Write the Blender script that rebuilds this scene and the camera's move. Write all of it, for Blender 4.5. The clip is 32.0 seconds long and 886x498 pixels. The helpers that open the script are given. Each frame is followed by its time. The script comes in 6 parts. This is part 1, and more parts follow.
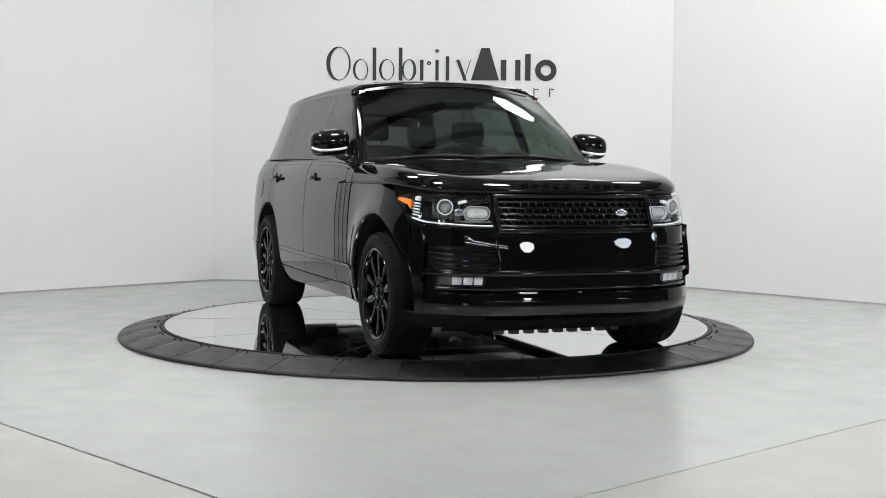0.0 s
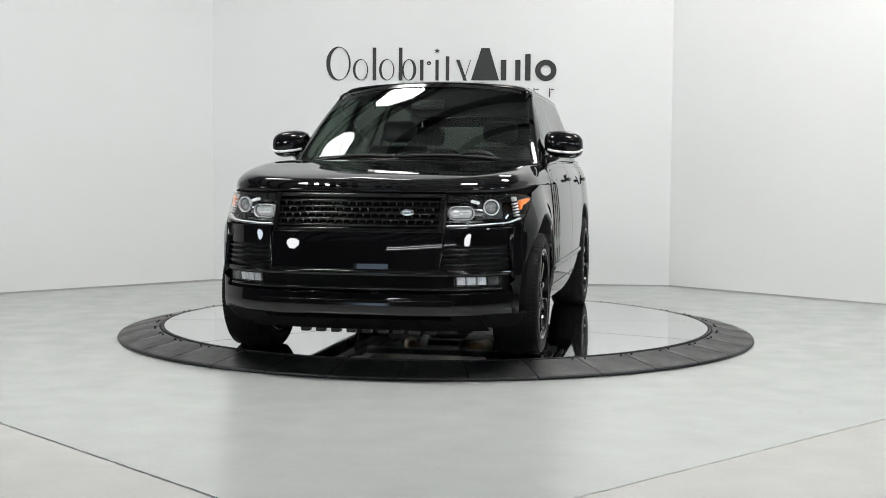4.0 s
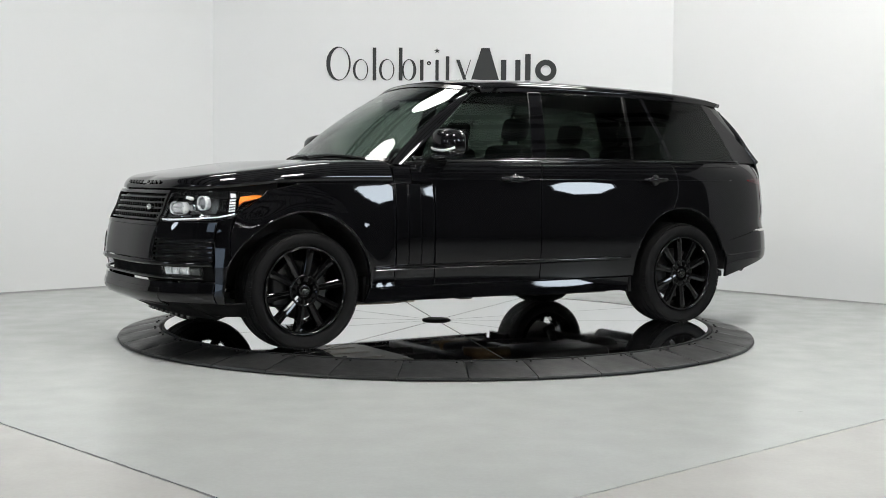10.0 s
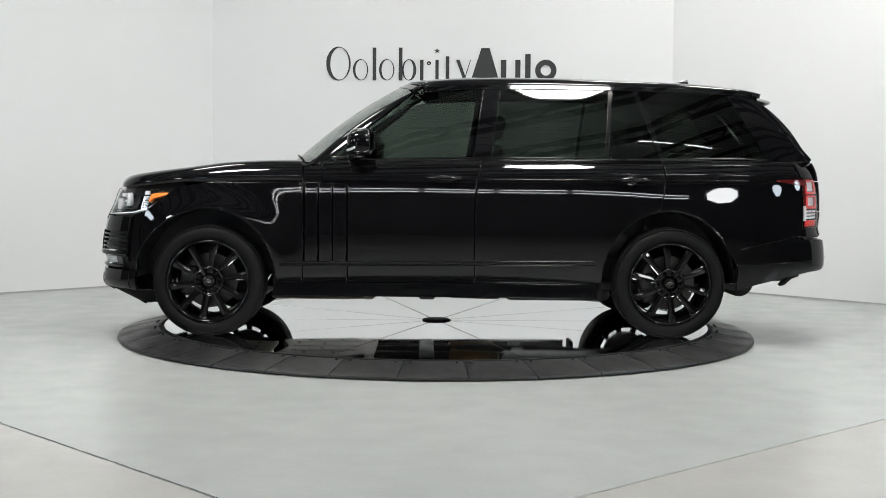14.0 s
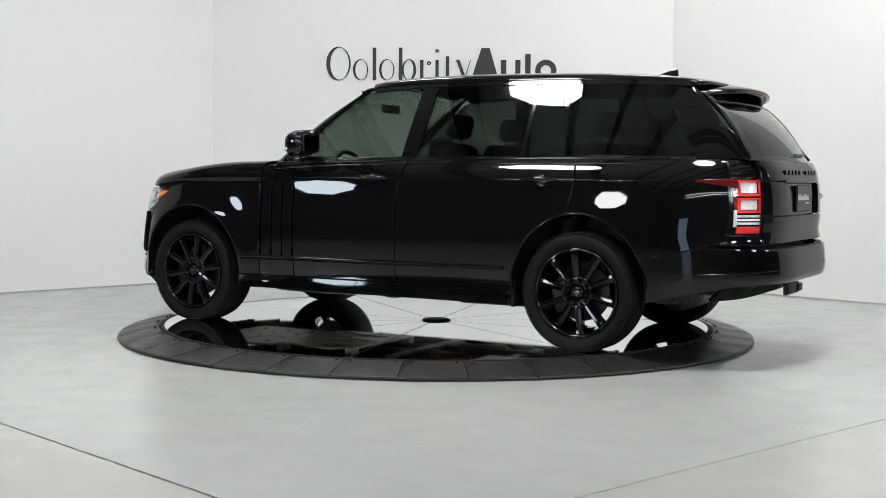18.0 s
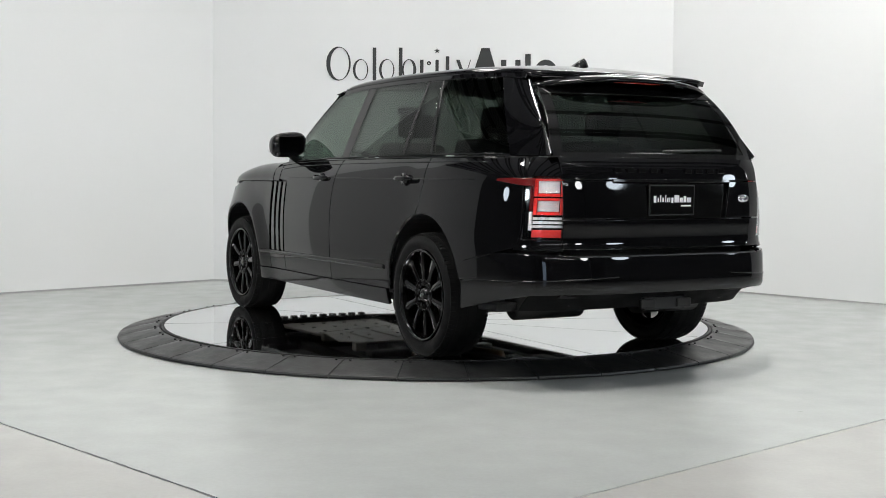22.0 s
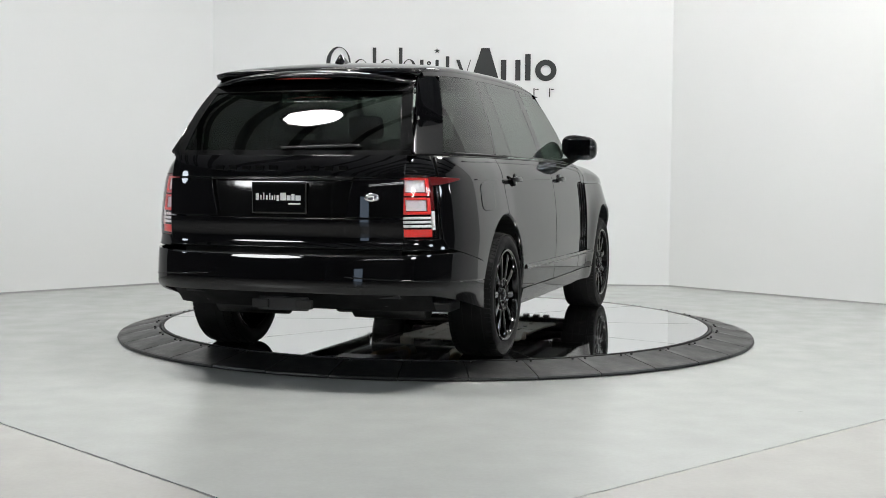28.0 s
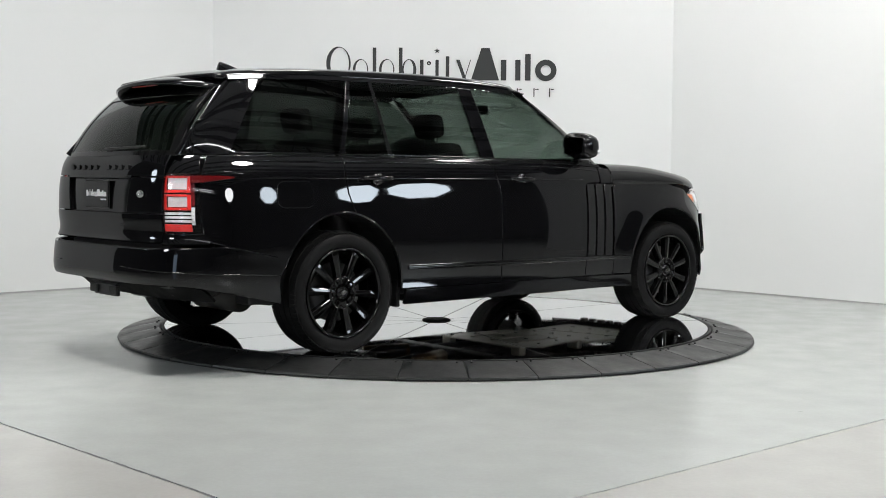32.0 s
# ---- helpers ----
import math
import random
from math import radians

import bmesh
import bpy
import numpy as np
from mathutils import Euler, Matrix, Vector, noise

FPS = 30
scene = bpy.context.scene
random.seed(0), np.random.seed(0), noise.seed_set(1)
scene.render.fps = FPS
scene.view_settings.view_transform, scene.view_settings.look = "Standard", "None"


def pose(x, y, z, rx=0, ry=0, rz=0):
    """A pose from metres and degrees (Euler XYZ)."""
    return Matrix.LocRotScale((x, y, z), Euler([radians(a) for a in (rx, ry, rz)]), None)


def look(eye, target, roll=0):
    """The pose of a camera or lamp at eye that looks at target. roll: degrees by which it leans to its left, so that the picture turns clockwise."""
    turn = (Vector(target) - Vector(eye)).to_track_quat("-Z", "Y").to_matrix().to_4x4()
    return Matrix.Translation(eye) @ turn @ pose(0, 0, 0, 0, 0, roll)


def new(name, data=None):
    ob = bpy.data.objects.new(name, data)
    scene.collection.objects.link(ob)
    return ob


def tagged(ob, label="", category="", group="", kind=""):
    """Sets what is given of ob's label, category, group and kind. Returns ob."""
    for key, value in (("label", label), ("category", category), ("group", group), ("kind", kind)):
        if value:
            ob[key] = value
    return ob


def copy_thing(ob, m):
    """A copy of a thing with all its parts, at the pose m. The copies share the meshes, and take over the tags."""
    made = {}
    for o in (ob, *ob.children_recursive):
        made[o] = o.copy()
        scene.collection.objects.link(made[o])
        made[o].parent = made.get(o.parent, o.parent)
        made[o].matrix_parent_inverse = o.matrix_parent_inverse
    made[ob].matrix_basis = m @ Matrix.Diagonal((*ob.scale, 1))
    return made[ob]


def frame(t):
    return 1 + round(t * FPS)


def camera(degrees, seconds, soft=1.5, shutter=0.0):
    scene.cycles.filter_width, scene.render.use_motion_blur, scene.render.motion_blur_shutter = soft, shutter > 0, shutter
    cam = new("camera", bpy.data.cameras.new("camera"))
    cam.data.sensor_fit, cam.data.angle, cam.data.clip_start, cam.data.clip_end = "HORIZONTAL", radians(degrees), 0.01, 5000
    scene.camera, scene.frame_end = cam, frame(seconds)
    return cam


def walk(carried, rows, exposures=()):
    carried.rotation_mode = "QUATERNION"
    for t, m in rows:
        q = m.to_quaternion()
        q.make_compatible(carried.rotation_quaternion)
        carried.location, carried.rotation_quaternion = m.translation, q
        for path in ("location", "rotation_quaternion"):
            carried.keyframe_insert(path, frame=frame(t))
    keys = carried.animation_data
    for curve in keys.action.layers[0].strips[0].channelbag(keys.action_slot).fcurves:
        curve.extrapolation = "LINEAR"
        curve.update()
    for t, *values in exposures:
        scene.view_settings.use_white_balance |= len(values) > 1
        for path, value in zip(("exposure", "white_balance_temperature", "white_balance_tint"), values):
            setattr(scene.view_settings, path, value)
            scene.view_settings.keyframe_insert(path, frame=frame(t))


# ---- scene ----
# ---- camera and motion ----
SECONDS = 32.0
cam = camera(39.64, SECONDS, soft=0.9)
EYE = (0.0, -9.2865, 1.1741)
AIM = look(EYE, (EYE[0] + math.sin(radians(0.286)) * math.cos(radians(-3.4135)), EYE[1] + math.cos(radians(0.286)) * math.cos(radians(-3.4135)), EYE[2] + math.sin(radians(-3.4135))), 0.435)
walk(cam, [(0.0, AIM), (SECONDS, AIM)])

DISC_Z = 0.079          # height of the turning disc over the floor
TURN = ((0.0, -70.0), (3.0, -93.5), (6.0, -117.6), (9.0, -140.9), (13.0, -171.8), (17.0, -202.4), (20.0, -225.6), (23.0, -248.5), (25.3, -266.2), (28.0, -288.2), (32.0, -319.3))


def heading(t):
    """The turntable's angle in degrees at t seconds, glided through the rows of TURN."""
    ts = [r[0] for r in TURN]
    n = len(ts)
    i = max(0, min(n - 2, max(k for k in range(n) if ts[k] <= t) if t >= ts[0] else 0))
    def slope(k):
        a, b = max(0, k - 1), min(n - 1, k + 1)
        return (TURN[b][1] - TURN[a][1]) / (TURN[b][0] - TURN[a][0])
    h = ts[i + 1] - ts[i]
    u = (t - ts[i]) / h
    p0, p1, m0, m1 = TURN[i][1], TURN[i + 1][1], slope(i) * h, slope(i + 1) * h
    return (2 * u**3 - 3 * u**2 + 1) * p0 + (u**3 - 2 * u**2 + u) * m0 + (-2 * u**3 + 3 * u**2) * p1 + (u**3 - u**2) * m1


# ---- world and exposure ----
world = bpy.data.worlds.new("hall_dark")
scene.world = world
world.use_nodes = True
world.node_tree.nodes["Background"].inputs[0].default_value = (0.6, 0.65, 0.7, 1)
world.node_tree.nodes["Background"].inputs[1].default_value = 0.02
scene.view_settings.exposure = 0.0
PANEL_GLOW = 42.0

# ---- materials ----


def nodes_of(name):
    m = bpy.data.materials.new(name)
    m.use_nodes = True
    nt = m.node_tree
    return m, nt, nt.nodes["Principled BSDF"]


def link(nt, a, b):
    nt.links.new(a, b)


def mat(name, col, rough=0.5, metal=0.0, var=0.0, scale=8.0, rvar=0.0, bump=0.0, bscale=60.0, coat=0.0, ior=1.5, emit=0.0):
    """A Principled surface whose colour, gloss and relief wander at two scales."""
    m, nt, p = nodes_of(name)
    p.inputs["Base Color"].default_value = (*col, 1)
    p.inputs["Roughness"].default_value = rough
    p.inputs["Metallic"].default_value = metal
    p.inputs["IOR"].default_value = ior
    p.inputs["Coat Weight"].default_value = coat
    p.inputs["Coat Roughness"].default_value = 0.03
    if emit:
        p.inputs["Emission Color"].default_value = (*col, 1)
        p.inputs["Emission Strength"].default_value = emit
    if var or rvar or bump:
        tc = nt.nodes.new("ShaderNodeTexCoord")
        n1 = nt.nodes.new("ShaderNodeTexNoise")
        n1.inputs["Scale"].default_value = scale
        n1.inputs["Detail"].default_value = 6
        link(nt, tc.outputs["Object"], n1.inputs["Vector"])
        n2 = nt.nodes.new("ShaderNodeTexNoise")
        n2.inputs["Scale"].default_value = bscale
        n2.inputs["Detail"].default_value = 4
        link(nt, tc.outputs["Object"], n2.inputs["Vector"])
        if var:
            mix = nt.nodes.new("ShaderNodeMix")
            mix.data_type = "RGBA"
            add = nt.nodes.new("ShaderNodeMath")
            add.operation = "MULTIPLY_ADD"
            add.inputs[1].default_value = 0.35
            link(nt, n2.outputs["Fac"], add.inputs[0])
            sc = nt.nodes.new("ShaderNodeMath")
            sc.operation = "MULTIPLY"
            sc.inputs[1].default_value = 0.65
            link(nt, n1.outputs["Fac"], sc.inputs[0])
            link(nt, sc.outputs[0], add.inputs[2])
            mix.inputs[6].default_value = (*[c * (1 - var) for c in col], 1)
            mix.inputs[7].default_value = (*[min(1, c * (1 + var)) for c in col], 1)
            link(nt, add.outputs[0], mix.inputs[0])
            link(nt, mix.outputs[2], p.inputs["Base Color"])
        if rvar:
            mr = nt.nodes.new("ShaderNodeMapRange")
            mr.inputs[1].default_value, mr.inputs[2].default_value = 0.3, 0.7
            mr.inputs[3].default_value, mr.inputs[4].default_value = max(0, rough - rvar), rough + rvar
            link(nt, n1.outputs["Fac"], mr.inputs[0])
            link(nt, mr.outputs[0], p.inputs["Roughness"])
        if bump:
            b = nt.nodes.new("ShaderNodeBump")
            b.inputs["Strength"].default_value = bump
            b.inputs["Distance"].default_value = 0.01
            link(nt, n2.outputs["Fac"], b.inputs["Height"])
            link(nt, b.outputs[0], p.inputs["Normal"])
    return m


def glass(name, tint, ior=1.45):
    m, nt, p = nodes_of(name)
    p.inputs["Base Color"].default_value = (*tint, 1)
    p.inputs["Transmission Weight"].default_value = 1.0
    p.inputs["Roughness"].default_value = 0.0
    p.inputs["IOR"].default_value = ior
    return m


def window_glass(name, tint):
    """A tinted pane: clear straight through, with the gloss growing towards grazing angles."""
    m = bpy.data.materials.new(name)
    m.use_nodes = True
    nt = m.node_tree
    nt.nodes.remove(nt.nodes["Principled BSDF"])
    clear, gloss, mix = nt.nodes.new("ShaderNodeBsdfTransparent"), nt.nodes.new("ShaderNodeBsdfGlossy"), nt.nodes.new("ShaderNodeMixShader")
    clear.inputs["Color"].default_value = (*[c ** 0.5 for c in tint], 1)
    gloss.inputs["Roughness"].default_value = 0.0
    facing, power, fac = nt.nodes.new("ShaderNodeLayerWeight"), nt.nodes.new("ShaderNodeMath"), nt.nodes.new("ShaderNodeMath")
    facing.inputs["Blend"].default_value = 0.5
    power.operation, power.inputs[1].default_value = "POWER", 5.0
    fac.operation, fac.inputs[1].default_value, fac.inputs[2].default_value = "MULTIPLY_ADD", 0.96, 0.04
    link(nt, facing.outputs["Facing"], power.inputs[0])
    link(nt, power.outputs[0], fac.inputs[0])
    link(nt, fac.outputs[0], mix.inputs[0])
    link(nt, clear.outputs[0], mix.inputs[1])
    link(nt, gloss.outputs[0], mix.inputs[2])
    link(nt, mix.outputs[0], nt.nodes["Material Output"].inputs["Surface"])
    return m


M_PAINT = mat("black_car_paint", (0.003, 0.003, 0.0035), 0.03, ior=1.46, coat=0.0, rvar=0.015, scale=3.0)
M_GLOSSBLACK = mat("gloss_black_plastic", (0.004, 0.004, 0.004), 0.09, rvar=0.03, scale=12)
M_SATIN = mat("satin_black_plastic", (0.012, 0.012, 0.012), 0.42, var=0.2, rvar=0.08, scale=10, bump=0.1, bscale=300)
M_MATT = mat("matt_black_underside", (0.006, 0.006, 0.006), 0.8, ior=1.25, var=0.4, rvar=0.1, scale=9, bump=0.2, bscale=70)
M_RUBBER = mat("tyre_rubber", (0.0045, 0.0045, 0.0045), 0.62, ior=1.27, var=0.3, rvar=0.1, scale=14, bump=0.15, bscale=220)
M_WHEEL = mat("gloss_black_alloy", (0.003, 0.003, 0.003), 0.045, ior=1.4, rvar=0.02, scale=15)
M_STEEL = mat("brake_steel", (0.075, 0.073, 0.07), 0.38, metal=1.0, var=0.2, rvar=0.1, scale=20)
M_CHROME = mat("chrome", (0.75, 0.75, 0.75), 0.08, metal=1.0, rvar=0.03, scale=30)
M_DIM = mat("dimmed_mirror_glass", (0.07, 0.075, 0.08), 0.03, metal=1.0)
M_SILVER = mat("silver_strip", (0.78, 0.78, 0.78), 0.3, metal=0.25, rvar=0.05, scale=30)
M_DARKIN = mat("dark_leather", (0.012, 0.012, 0.013), 0.5, var=0.25, rvar=0.1, scale=9, bump=0.25, bscale=160)
M_TRIMIN = mat("cabin_trim", (0.02, 0.02, 0.021), 0.55, var=0.2, rvar=0.08, scale=6, bump=0.15, bscale=250)
M_UNDER = mat("underbody_metal", (0.020, 0.0195, 0.0185), 0.5, metal=0.4, var=0.5, rvar=0.15, scale=7, bump=0.2, bscale=60)
M_BRASS = mat("heat_tinted_steel", (0.10, 0.066, 0.03), 0.45, metal=0.9, var=0.3, rvar=0.1, scale=9)
M_SKID = mat("skid_alloy", (0.34, 0.315, 0.26), 0.45, metal=0.5, var=0.25, rvar=0.1, scale=9, bump=0.1, bscale=80)
M_TINT = window_glass("side_glass", (0.215, 0.26, 0.23))
M_TINT_REAR = window_glass("privacy_glass", (0.15, 0.18, 0.16))
M_TINT_DARK = window_glass("dark_privacy_glass", (0.085, 0.10, 0.088))
M_SCREEN = window_glass("windscreen_glass", (0.56, 0.64, 0.59))
M_REAR = window_glass("rear_screen_glass", (0.085, 0.10, 0.09))
M_LENS = glass("clear_lamp_lens", (0.93, 0.95, 0.96), ior=1.35)
M_SMOKERED = mat("smoked_red_lens", (0.10, 0.005, 0.006), 0.12, var=0.2, scale=60)
M_RED = mat("red_reflector", (0.72, 0.018, 0.014), 0.3, var=0.2, scale=60, bump=0.4, bscale=240)
M_WHITEREF = mat("lamp_reflector", (0.86, 0.86, 0.88), 0.2, metal=0.25, var=0.25, scale=60, bump=0.4, bscale=200)
M_ORANGE = mat("amber_reflector", (0.85, 0.19, 0.015), 0.28, var=0.2, scale=50, bump=0.3, bscale=200)
M_FACET = mat("faceted_lamp_reflector", (0.88, 0.89, 0.91), 0.15, metal=0.1, var=0.25, scale=120, bump=1.0, bscale=95)
M_BEZEL = mat("dark_lamp_bezel", (0.07, 0.0705, 0.073), 0.18, metal=0.6, var=0.3, scale=40, bump=0.5, bscale=55)
M_OVAL = mat("ribbed_lamp_glass", (0.78, 0.78, 0.79), 0.18, metal=0.3, var=0.7, scale=150, bump=1.0, bscale=120)
M_BEAM_LENS = mat("projector_lens", (0.30, 0.305, 0.315), 0.08, metal=0.35, var=0.3, scale=30)
M_RING = mat("bright_lamp_ring", (0.85, 0.85, 0.86), 0.16, metal=0.45, rvar=0.04, scale=40)
M_DRL = mat("lamp_light_guide", (0.68, 0.69, 0.71), 0.25, var=0.35, scale=90)
M_SIGN = mat("charcoal_sign_vinyl", (0.028, 0.031, 0.031), 0.55, var=0.15, rvar=0.05, scale=5)
M_WHITEPRINT = mat("white_print", (0.78, 0.78, 0.78), 0.4)
M_RAMP = mat("black_steel_ramp", (0.013, 0.0135, 0.0135), 0.40, var=0.6, rvar=0.12, scale=5.0, bump=0.12, bscale=55)
M_LIP = mat("black_rubber_edge", (0.010, 0.010, 0.010), 0.6, var=0.3, rvar=0.1, scale=12)
M_MIRROR = mat("polished_mirror_steel", (0.84, 0.85, 0.86), 0.035, metal=1.0, rvar=0.02, scale=2.2)
M_WALL = mat("white_painted_wall", (0.80, 0.815, 0.81), 0.65, var=0.012, rvar=0.05, scale=0.9, bump=0.03, bscale=180)
# grey puts the fading light past the white walls into the colour
M_SIDE = mat("grey_falloff_side_wall", (0.44, 0.445, 0.445), 0.65, var=0.04, rvar=0.05, scale=0.9, bump=0.03, bscale=180)
M_HALL = mat("grey_hall_wall", (0.12, 0.122, 0.125), 0.7, var=0.25, rvar=0.1, scale=1.2, bump=0.1, bscale=40)
M_CEIL = mat("pale_roof_deck", (0.78, 0.785, 0.79), 0.6, var=0.12, rvar=0.1, scale=2.0)
M_BEAM = mat("black_steel_joist", (0.02, 0.02, 0.021), 0.5, var=0.2, rvar=0.1, scale=5.0)
M_TRIM = mat("grey_sealant", (0.36, 0.365, 0.365), 0.7, var=0.2, scale=6)
M_JOINT = mat("floor_joint_filler", (0.014, 0.014, 0.014), 0.8, var=0.4, scale=25)
M_PANEL_HALL = mat("softbox_diffuser_hall", (0.97, 0.985, 1.0), 0.6, emit=PANEL_GLOW * 0.6)
M_PANEL_COOL = mat("softbox_diffuser_cool", (0.80, 0.90, 1.0), 0.6, emit=PANEL_GLOW * 0.45)
M_TUBE = mat("strip_light_tube", (0.98, 0.99, 1.0), 0.5, emit=PANEL_GLOW * 0.8)
M_PANEL_KEY = mat("softbox_diffuser_key", (1.0, 0.975, 0.95), 0.6, emit=PANEL_GLOW * 1.85)
M_PANEL_SIDE = mat("softbox_diffuser_side", (1.0, 0.975, 0.95), 0.6, emit=PANEL_GLOW * 1.1)
M_PANEL_BACK = mat("softbox_diffuser_back", (1.0, 0.975, 0.95), 0.6, emit=PANEL_GLOW * 0.34)
M_DAY = mat("daylit_doorway", (0.62, 0.78, 1.0), 0.6, emit=2.4)


def floor_material(name, tint):
    m, nt, p = nodes_of(name)
    tc = nt.nodes.new("ShaderNodeTexCoord")
    def noise_node(scale, detail, stretch=(1, 1, 1)):
        mp = nt.nodes.new("ShaderNodeMapping")
        mp.inputs["Scale"].default_value = stretch
        link(nt, tc.outputs["Object"], mp.inputs["Vector"])
        n = nt.nodes.new("ShaderNodeTexNoise")
        n.inputs["Scale"].default_value, n.inputs["Detail"].default_value = scale, detail
        link(nt, mp.outputs[0], n.inputs["Vector"])
        return n
    big, mid, fine = noise_node(0.55, 5), noise_node(4.0, 8), noise_node(46.0, 4)
    def ramp(src, a, b, lo, hi):
        r = nt.nodes.new("ShaderNodeMapRange")
        r.inputs[1].default_value, r.inputs[2].default_value, r.inputs[3].default_value, r.inputs[4].default_value = a, b, lo, hi
        link(nt, src.outputs["Fac"], r.inputs[0])
        return r
    def times(a, b):
        k = nt.nodes.new("ShaderNodeMath")
        k.operation = "MULTIPLY"
        link(nt, a.outputs[0], k.inputs[0])
        link(nt, b.outputs[0], k.inputs[1])
        return k
    v = times(times(ramp(big, 0.3, 0.7, 0.98, 1.02), ramp(mid, 0.3, 0.7, 0.972, 1.028)), ramp(fine, 0.25, 0.75, 0.975, 1.025))
    # sparse dark specks and scuffs
    vo = nt.nodes.new("ShaderNodeTexVoronoi")
    vo.inputs["Scale"].default_value = 1.7
    mp = nt.nodes.new("ShaderNodeMapping")
    mp.inputs["Scale"].default_value = (1.0, 1.9, 1.0)
    mp.inputs["Rotation"].default_value = (0, 0, 0.7)
    link(nt, tc.outputs["Object"], mp.inputs["Vector"])
    link(nt, mp.outputs[0], vo.inputs["Vector"])
    spot = nt.nodes.new("ShaderNodeMapRange")
    spot.inputs[1].default_value, spot.inputs[2].default_value, spot.inputs[3].default_value, spot.inputs[4].default_value = 0.012, 0.03, 0.72, 1.0
    link(nt, vo.outputs["Distance"], spot.inputs[0])
    v = times(v, spot)
    mixc = nt.nodes.new("ShaderNodeVectorMath")
    mixc.operation = "SCALE"
    mixc.inputs[0].default_value = tint
    link(nt, v.outputs[0], mixc.inputs[3])
    link(nt, mixc.outputs[0], p.inputs["Base Color"])
    link(nt, ramp(mid, 0.3, 0.7, 0.22, 0.27).outputs[0], p.inputs["Roughness"])
    p.inputs["IOR"].default_value = 1.5
    b = nt.nodes.new("ShaderNodeBump")
    b.inputs["Strength"].default_value, b.inputs["Distance"].default_value = 0.02, 0.004
    link(nt, fine.outputs["Fac"], b.inputs["Height"])
    return m


M_FLOOR = floor_material("polished_concrete", (0.402, 0.419, 0.411))
M_FLOOR_WARM = floor_material("warm_polished_concrete", (0.414, 0.412, 0.397))

# ---- mesh helpers ----


def part(name, bm, material, parent=None, label="", smooth=True):
    me = bpy.data.meshes.new(name)
    bm.to_mesh(me)
    bm.free()
    me.materials.append(material)
    if smooth:
        for f in me.polygons:
            f.use_smooth = True
    ob = new(name, me)
    if parent is not None:
        ob.parent = parent
    if label:
        ob["label"] = label
    return ob


def thing(name, label, category, group="", kind=""):
    return tagged(new(name), label, category, group, kind)


def add_box(bm, c, s, m=None, bevel=0.0):
    r = bmesh.ops.create_cube(bm, size=1.0)
    vs = r["verts"]
    bmesh.ops.scale(bm, vec=s, verts=vs)
    if bevel:
        es = list({e for v in vs for e in v.link_edges})
        rb = bmesh.ops.bevel(bm, geom=es, offset=bevel, segments=2, affect="EDGES", profile=0.5)
        vs = list({v for f in rb["faces"] for v in f.verts} | {v for v in vs if v.is_valid})
    if m is not None:
        bmesh.ops.transform(bm, matrix=m, verts=vs)
    bmesh.ops.translate(bm, vec=c, verts=vs)
    return vs


def box(c, s, m=None, bevel=0.0):
    bm = bmesh.new()
    add_box(bm, c, s, m, bevel)
    return bm


def add_cyl(bm, a, b, r1, r2=None, seg=20, caps=True):
    a, b = Vector(a), Vector(b)
    d = b - a
    q = d.to_track_quat("Z", "Y").to_matrix().to_4x4()
    r = bmesh.ops.create_cone(bm, cap_ends=caps, segments=seg, radius1=r1, radius2=r1 if r2 is None else r2, depth=d.length)
    bmesh.ops.transform(bm, matrix=Matrix.Translation((a + b) / 2) @ q, verts=r["verts"])
    return r["verts"]


def tube(points, r, seg=10):
    """A round bar along a polyline."""
    bm = bmesh.new()
    pts = [Vector(p) for p in points]
    rings = []
    for i, p in enumerate(pts):
        d = (pts[min(i + 1, len(pts) - 1)] - pts[max(i - 1, 0)]).normalized()
        s = d.cross(Vector((0, 0, 1)))
        s = s.normalized() if s.length > 1e-3 else Vector((1, 0, 0))
        u = s.cross(d)
        rings.append([bm.verts.new(p + r * (math.cos(k * 2 * math.pi / seg) * s + math.sin(k * 2 * math.pi / seg) * u)) for k in range(seg)])
    for a, b in zip(rings, rings[1:]):
        for k in range(seg):
            bm.faces.new((a[k], a[(k + 1) % seg], b[(k + 1) % seg], b[k]))
    bm.faces.new(rings[0])
    bm.faces.new(list(reversed(rings[-1])))
    bmesh.ops.recalc_face_normals(bm, faces=bm.faces)
    return bm


def lathe(profile, seg=64, axis="Y"):
    """Turns a profile of (radius, offset) about the Y or Z axis; a closed profile."""
    bm = bmesh.new()
    rings = []
    for k in range(seg):
        a = 2 * math.pi * k / seg
        rings.append([bm.verts.new((r * math.cos(a), o, r * math.sin(a)) if axis == "Y" else (r * math.cos(a), r * math.sin(a), o)) for r, o in profile])
    n = len(profile)
    for k in range(seg):
        a, b = rings[k], rings[(k + 1) % seg]
        for i in range(n):
            j = (i + 1) % n
            bm.faces.new((a[i], a[j], b[j], b[i]))
    bmesh.ops.recalc_face_normals(bm, faces=bm.faces)
    return bm


def poly_at(pts, n):
    """n + 1 points evenly spaced along a polyline, as a numpy array."""
    p = np.array(pts, float)
    d = np.r_[0, np.cumsum(np.linalg.norm(np.diff(p, axis=0), axis=1))]
    return d[-1], lambda q: np.array([np.interp(np.asarray(q) * d[-1], d, p[:, k]) for k in range(p.shape[1])]).T


def spaced(n, length, edge=0.003):
    """Parameters 0..1 with a close pair at both ends, for a rolled edge."""
    e = min(0.2, edge / max(length, 1e-6))
    return np.r_[0, e * 0.4, np.linspace(e, 1 - e, n), 1 - e * 0.4, 1]


